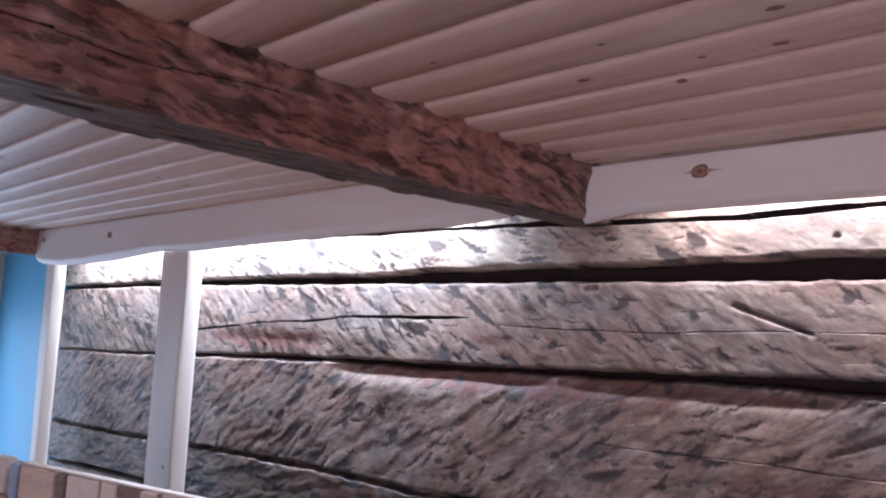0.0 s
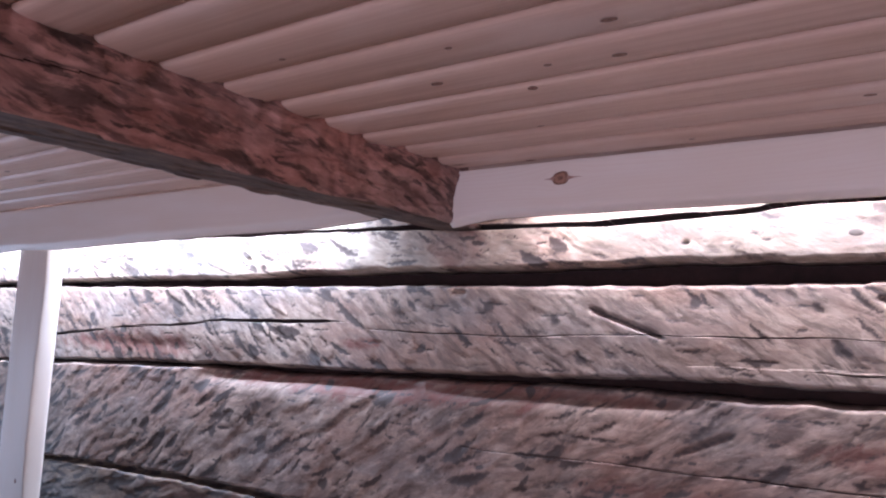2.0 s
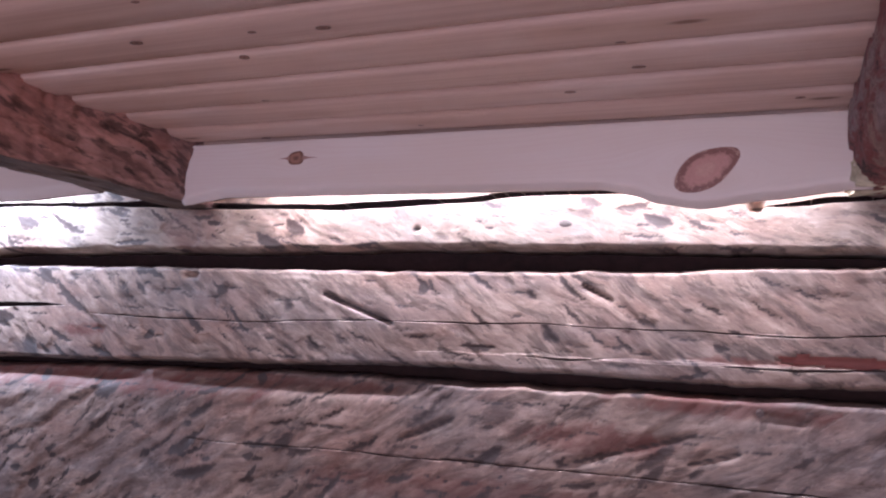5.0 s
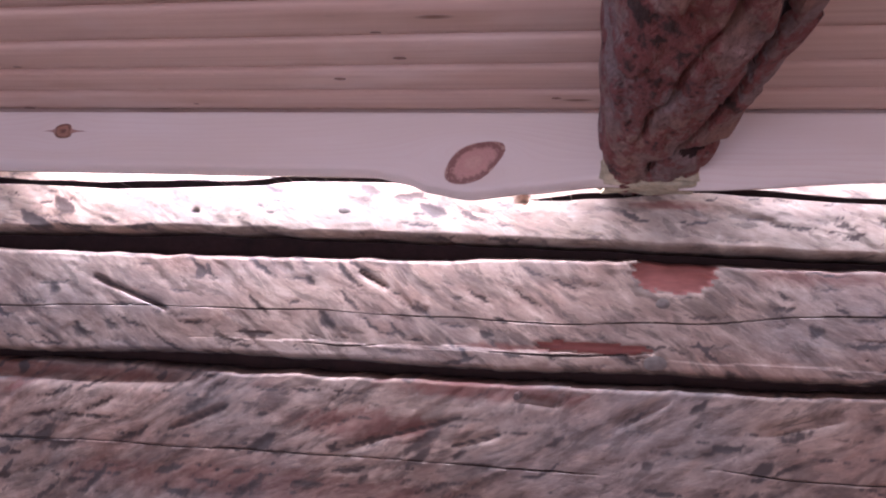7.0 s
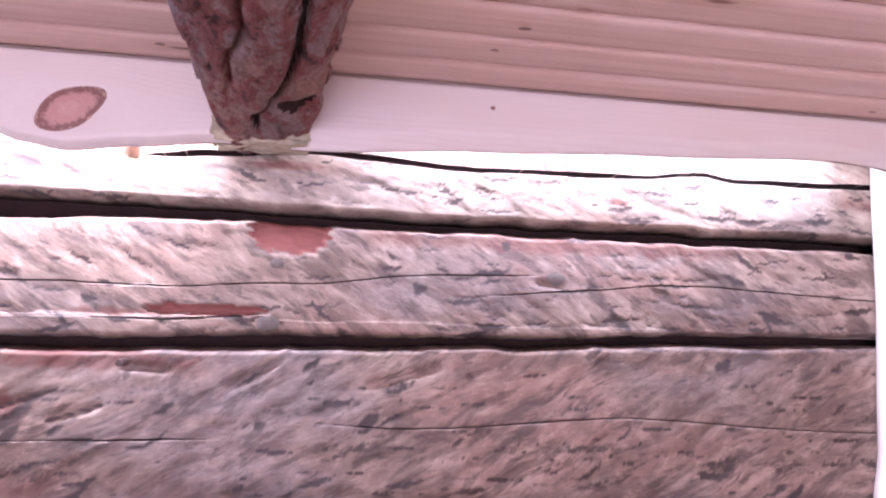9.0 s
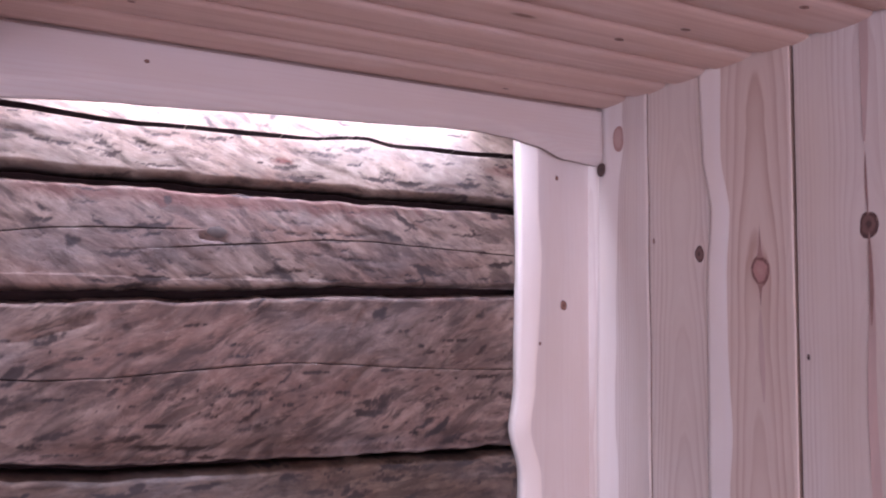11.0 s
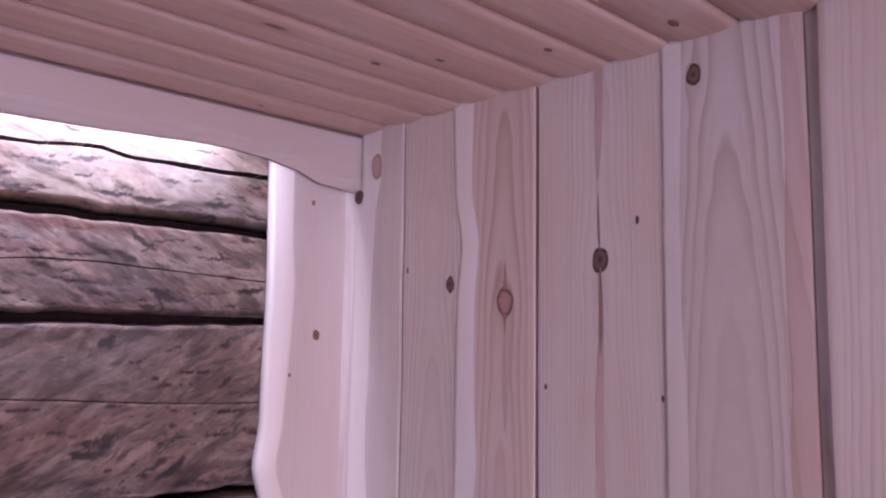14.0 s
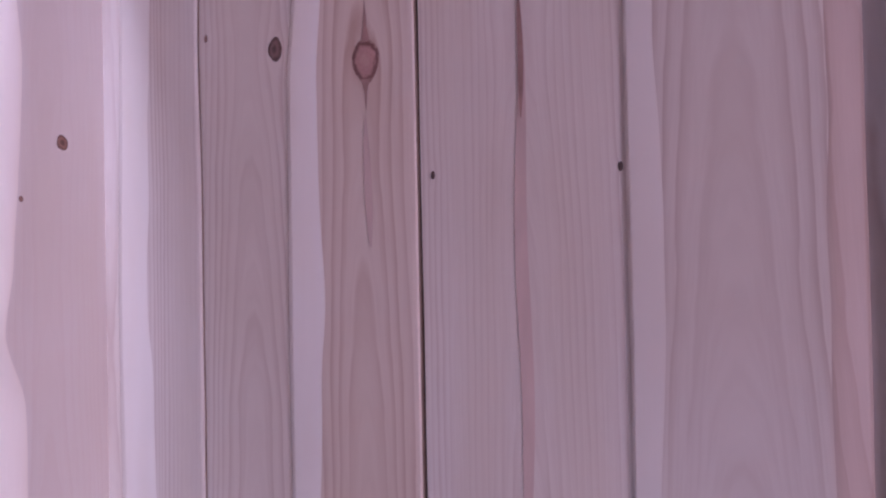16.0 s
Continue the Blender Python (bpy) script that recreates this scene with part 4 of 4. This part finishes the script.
# ---- ceiling beams ----
def beam(path, profile, y0, y1, seed, rough):
    """A timber along y. path: (y, x of its middle, scale). profile: points (x, z) round it, from one upper edge under to the other."""
    ys = np.arange(y0, y1, 0.006)
    pts = np.array(profile, float)
    n = 120
    cum = np.r_[0, np.cumsum(np.hypot(*np.diff(pts, axis=0).T))]
    s = np.linspace(0, cum[-1], n)
    px, pz = np.interp(s, cum, pts[:, 0]), np.interp(s, cum, pts[:, 1])
    mid = curve([(a, b) for a, b, _ in path], ys)
    wide = curve([(a, c) for a, _, c in path], ys)
    yy = np.tile(ys[:, None], (1, n))
    ss = np.tile(s, (len(ys), 1))
    bump = rough * scallops(yy, ss, 12, seed, 0.07, 0.03)
    lump = wave(ys, seed, 0.25, 0.005)[:, None] * np.cos(np.linspace(0, 6, n)) + wave(ys, seed + 3, 0.12, 0.003)[:, None] * np.sin(np.linspace(0, 9, n))
    tang = np.gradient(np.stack([px, pz], -1), axis=0)
    tang /= np.linalg.norm(tang, axis=1)[:, None] + 1e-9
    nx, nz = -tang[:, 1], tang[:, 0]
    off = bump + lump
    # A ragged upper edge, where the bark side meets the ceiling.
    ragged = np.clip(1 - ss / 0.07, 0, 1)
    off -= ragged * (0.010 + wave(ys, seed + 6, 0.11, 0.016) + 0.006 * np.abs(wave(ys, seed + 7, 0.03, 1.4)))[:, None]
    X = mid[:, None] + px * wide[:, None] + nx * -off
    Z = pz + nz * -off
    return ys, X, yy, Z, ss, n


def beam_object(name, label, material, data, extra=None, marks=()):
    ys, X, Y, Z, S, n = data
    slot = np.zeros(X.shape, int)
    for fn in marks:
        X, Z, slot = fn(X, Y, Z, S, slot)
    verts = np.stack([X, Y, Z], -1).reshape(-1, 3)
    k = len(ys)
    faces = [(i * n + j, i * n + (j + 1) % n, (i + 1) * n + (j + 1) % n, (i + 1) * n + j) for i in range(k - 1) for j in range(n)]
    slots = [int(slot[i, j]) for i in range(k - 1) for j in range(n)]
    faces += [tuple(range(n))[::-1], tuple((k - 1) * n + j for j in range(n))]
    slots += [0, 0]
    ob = mesh_object(name, verts, faces, [material] + (extra or []), None, None, slots)
    return tagged(ob, label, "ceiling beam", "ceiling beams")


def dark_underside(X, Y, Z, S, slot):
    """The square beams: the underside coloured dark for its shade, one long drying split in the east face."""
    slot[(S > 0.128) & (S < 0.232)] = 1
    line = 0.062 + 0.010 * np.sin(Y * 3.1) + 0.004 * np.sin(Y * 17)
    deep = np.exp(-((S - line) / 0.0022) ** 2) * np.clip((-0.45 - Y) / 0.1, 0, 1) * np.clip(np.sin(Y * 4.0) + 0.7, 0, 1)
    # The split's inside is coloured near-black for its own shade.
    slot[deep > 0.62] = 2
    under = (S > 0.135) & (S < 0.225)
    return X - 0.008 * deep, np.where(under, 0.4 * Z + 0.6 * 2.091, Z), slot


SQUARE = [(0.062, 0.125 + 2.09), (0.060, 2.16), (0.058, 2.12), (0.057, 2.097), (0.050, 2.090), (-0.050, 2.090), (-0.058, 2.098), (-0.060, 2.15), (-0.060, 2.215)]
B1 = [(-3.6, -2.40, 1.1), (-1.17, -2.402, 1.12), (-0.98, -2.424, 1.14), (-0.6, -2.446, 1.12), (-0.1, -2.436, 1.0), (0.1, -2.436, 1.0)]
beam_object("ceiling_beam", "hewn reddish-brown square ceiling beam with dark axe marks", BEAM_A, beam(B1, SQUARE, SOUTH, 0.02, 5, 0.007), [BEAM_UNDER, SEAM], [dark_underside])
B3 = [(-3.6, -5.30, 1.1), (0.1, -5.30, 1.1)]
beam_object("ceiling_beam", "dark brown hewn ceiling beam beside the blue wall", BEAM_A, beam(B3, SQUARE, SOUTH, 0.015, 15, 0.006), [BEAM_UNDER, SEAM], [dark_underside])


def long_split(X, Y, Z, S, slot):
    half = S.max() * 0.5
    line = half + 0.008 * np.sin(Y * 5) + 0.005 * np.sin(Y * 23) + 0.01 + np.clip(0.2 * (Y + 0.2), -0.05, 0.0)
    deep = np.exp(-((S - line) / 0.005) ** 2) * np.clip((-0.1 - Y) / 0.05, 0, 1)
    main = deep.copy()
    for place, slant, y0, y1 in ((0.045, 0.10, -0.9, -0.12), (0.10, -0.10, -0.34, -0.16), (0.235, 0.12, -0.8, -0.3)):
        side = place + slant * (Y + 0.25) + 0.004 * np.sin(Y * 41)
        deep = np.maximum(deep, 0.8 * np.exp(-((S - side) / 0.003) ** 2) * np.clip((Y - y0) / 0.06, 0, 1) * np.clip((y1 - Y) / 0.06, 0, 1))
    Z = Z + 0.02 * deep
    hole = np.exp(-(((X + 1.143) / 0.022) ** 2 + ((Y + 0.248) / 0.024) ** 2))
    Z = Z + 0.04 * hole
    # Hole and main split get the near-black too, as shade in colour.
    slot[(hole > 0.3) | (main > 0.6)] = 1
    return X, Z, slot


ROUND = [(0.090, 2.222), (0.088, 2.17), (0.083, 2.132), (0.070, 2.108), (0.042, 2.095), (0.0, 2.090), (-0.042, 2.093), (-0.064, 2.104), (-0.074, 2.128), (-0.079, 2.17), (-0.081, 2.222)]
B2 = [(-3.6, -1.17, 1.12), (-1.0, -1.178, 1.06), (-0.7, -1.182, 1.02), (-0.3, -1.19, 0.97), (-0.08, -1.194, 0.90), (0.1, -1.196, 0.80)]
beam_object("ceiling_beam", "rough round log ceiling beam with bark flakes and crack", BEAM_B, beam(B2, ROUND, SOUTH, 0.01, 9, 0.008), [SEAM], [long_split])
wool = box(-1.261, -1.124, -0.096, -0.012, 2.089, 2.128, 0.005)
bmesh.ops.subdivide_edges(wool, edges=wool.edges[:], cuts=5, use_grid_fill=True)
for v in wool.verts:
    v.co += Vector((noise.noise(v.co * 60), noise.noise(v.co * 55 + Vector((3, 1, 0))), noise.noise(v.co * 70))) * 0.006
tagged(part("packing", wool, WOOL, None), "yellowish wool packing stuffed under the log beam", "packing")

# ---- corner plank and left planks on the log wall ----
def wall_plank(label, x0, x1, y, z0, z1, edge, bevels, drops, seed, knots=(), material=None):
    """An upright plank. edge: its waney left edge as (z, x) pairs."""
    lo = [(z - z0, x - x0) for z, x in edge]
    hi = [(0.0, x1 - x0), (z1 - z0, x1 - x0)]
    ob = board("upright_plank", material or PINE_TRIM, ((x0, y, z0), EAST, UP, OUT), z1 - z0, lo, hi, bevels, drops, 0.035, seed, ((x1 - x0) * 0.5, 0.03, 0.012),
               [(kx - x0, kz - z0, r) for kx, kz, r in knots], edge=LIT_SAPWOOD)
    for kx, kz, r in knots:
        knot(ob, (kx, y, kz), EAST, UP, OUT, r, r * 1.25, 0.0)
    return tagged(ob, label, "plank", "upright planks on the log wall")


wall_plank("pale pine corner plank with a wavy waney edge", -0.17, 0.012, -0.042, 0.0, 2.19, [
    (0.0, -0.153), (1.3, -0.151), (1.48, -0.146), (1.565, -0.167), (1.65, -0.155), (1.9, -0.152), (2.2, -0.158)],
    (0.036, 0.001), (0.013, 0.0), 201, [(-0.059, 1.805, 0.008), (-0.075, 2.06, 0.004), (-0.115, 1.73, 0.003)])
wall_plank("pale upright plank in front of the log wall", -4.08, -3.86, -0.15, 0.0, 2.14, [(0.0, -4.07), (2.14, -4.08)],
    (0.002, 0.04), (0.001, 0.032), 211, [(-3.95, 1.36, 0.006)])
wall_plank("pale narrow upright plank beside the blue wall", -5.23, -5.065, -0.15, 0.0, 2.14, [(0.0, -5.15), (2.14, -5.22)],
    (0.02, 0.05), (0.012, 0.03), 221)

# ---- plank wall: waney boards, every other one lapped over its neighbours ----
plank_wall = tagged(new("wall_east"), "pale pine wall of lapped upright boards with waney edges", "wall", "", "structure")
part("wall_backing", box(0.03, 0.12, SOUTH, 0.2, 0.0, 2.4), SEAM, plank_wall)
SOUTHWARD = (0, -1, 0)


def upright_board(a, b, face, bevels, drops, seed, grain, knots=(), material=None, wave_l=0.002, wave_r=0.002, left=None, slopes=None):
    """One board of the plank wall between y = -a and y = -b, its face at x = face."""
    lo = left or [(0.0, a), (2.21, a)]
    hi = [(0.0, b), (2.21, b)]
    ob = board("board", material or PINE, ((face, 0, 0), SOUTHWARD, UP, (-1, 0, 0)), 2.21, lo, hi, bevels, drops, 0.024, seed, grain,
               [(ky, kz, r) for ky, kz, r, *_ in knots], plank_wall, 0.010, (wave_l, wave_r), slopes)
    for ky, kz, r, tall, tail, heart in knots:
        knot(ob, (face, -ky, kz), SOUTHWARD, UP, (-1, 0, 0), r, r * tall, tail, heart)
    return ob


FRONT, BACK = -0.003, 0.003
upright_board(0.0, 0.10, BACK, (0, 0), (0, 0), 300, (0.05, 0.03, 0.01))
upright_board(0.214, 0.40, BACK, (0.001, 0), (0, 0), 310, (0.30, 0.02, 0.03), [(0.346, 1.893, 0.0105, 1.35, 0.0, KNOT_DARK), (0.235, 1.923, 0.003, 1.6, 0.0, KNOT)], PINE)
upright_board(0.5388, 0.80, BACK, (0.001, 0), (0, 0), 320, (0.655, 0.004, 0.018), [(0.653, 1.915, 0.0140, 1.35, 0.0, KNOT_DARK), (0.715, 1.967, 0.003, 2.0, 0.0, KNOT_RIM), (0.554, 1.732, 0.0025, 1.8, 0.0, KNOT_RIM), (0.75, 1.726, 0.0025, 1.8, 0.0, KNOT_RIM)], PINE)
# Strip set back so it darkens, for the shadow its neighbour casts.
upright_board(0.92, 0.99, 0.016, (0, 0), (0, 0), 325, (0.95, 0.02, 0.02))
upright_board(0.963, 1.16, BACK, (0, 0), (0, 0), 330, (1.08, 0.012, 0.03), (), PINE)
upright_board(0.072, 0.224, FRONT, (0.058, 0.003), (0.003, 0.003), 340, (0.30, 0.03, 0.02), [(0.092, 2.075, 0.013, 1.1, 0.0, KNOT_RIM), (0.145, 2.128, 0.016, 1.6, 0.0, KNOT_SOFT)], PINE, 0.003, 0.005,
              [(0.0, 0.07), (1.6, 0.074), (1.9, 0.078), (2.05, 0.082), (2.1, 0.094), (2.21, 0.092)])
upright_board(0.364, 0.537, FRONT, (0.043, 0.002), (0.003, 0.002), 350, (0.47, 0.004, 0.03), [(0.477, 1.860, 0.017, 1.45, 0.05, KNOT_PALE)], PINE_RED, 0.003, 0.001,
              [(0.0, 0.36), (1.6, 0.362), (1.85, 0.366), (1.96, 0.376), (2.05, 0.360), (2.21, 0.352)])
upright_board(0.757, 0.945, FRONT, (0.028, 0.026), (0.003, 0.012), 360, (0.85, 0.06, 0.03), [(0.807, 2.150, 0.0105, 1.5, 0.0, KNOT_DARK)], PINE, 0.002, 0.002, None, (LIT_SAPWOOD, INNER))
upright_board(1.13, 1.30, FRONT, (0.03, 0.02), (0.014, 0.012), 370, (1.2, 0.02, 0.02))
for k in range(7):
    a = 1.28 + 0.31 * k
    upright_board(a, a + 0.2, BACK, (0, 0), (0, 0), 400 + 10 * k, (a + 0.1, 0.02, 0.02))
    upright_board(a + 0.17, a + 0.33, FRONT, (0.03, 0.02), (0.014, 0.012), 405 + 10 * k, (a + 0.2, 0.02, 0.02))


def streak(y, x, z0, z1, width, material):
    """A tapering vein of darker wood, 1 mm proud of its board."""
    zs = np.linspace(z0, z1, 24)
    half = width * np.sin(np.linspace(0.12, math.pi - 0.05, 24)) ** 0.7 * 0.5
    mid = -y + 0.002 * np.sin(zs * 19 + y * 50)
    verts = [(x - 0.001, m + s * h, z) for z, h, m in zip(zs, half, mid) for s in (-1, 1)]
    faces = [(2 * i, 2 * i + 1, 2 * i + 3, 2 * i + 2) for i in range(23)]
    return mesh_object("pith_streak", verts, faces, [material], plank_wall)


streak(0.653, BACK, 1.30, 1.905, 0.014, STREAK)
streak(0.653, BACK - 0.0008, 1.78, 1.905, 0.006, KNOT_STREAK)
streak(0.653, BACK, 1.925, 2.015, 0.0035, KNOT_STREAK)
streak(0.652, BACK, 2.03, 2.36, 0.013, STREAK)
streak(0.477, FRONT, 1.88, 1.915, 0.004, KNOT_STREAK)
streak(0.478, FRONT, 1.66, 1.80, 0.010, STREAK)

# ---- block-clad screen ----
screen = tagged(new("block_screen"), "low screen clad with tan and grey wooden blocks", "screen")
SCREEN = Matrix.Translation((-2.86, -0.505, 0.0)) @ pose(0, 0, 0, 0, 0, 180 + math.degrees(math.atan2(0.22, 0.78)))
bm = box(0.0, 0.745, 0.02, 0.045, 0.0, 1.490)
bm.transform(SCREEN)
part("core", bm, BLOCKS[2], screen)
bm = box(-0.005, 0.65, 0.036, 0.058, 1.4945, 1.499, 0.0015)
bm.transform(SCREEN)
part("cap", bm, BLOCKS[3], screen, "pale wooden top edge")
rng = random.Random(7)
for row in range(5):
    at = -0.05 * row
    while at < 0.745:
        w = rng.choice((0.03, 0.05, 0.06, 0.08))
        z1 = 1.493 - 0.082 * row + (rng.uniform(0.006, 0.026) if row == 0 and at > 0.65 else 0.0)
        bm = box(max(at, 0.0) + 0.001, at + w - 0.001, 0.0455, 0.054 + rng.uniform(0, 0.022), z1 - 0.079 + rng.uniform(0, 0.006), z1, 0.002)
        bm.transform(SCREEN)
        part("block", bm, BLOCKS[(0, 3, 1, 0, 3, 4, 3, 0, 2)[rng.randrange(9)]], screen)
        at += w
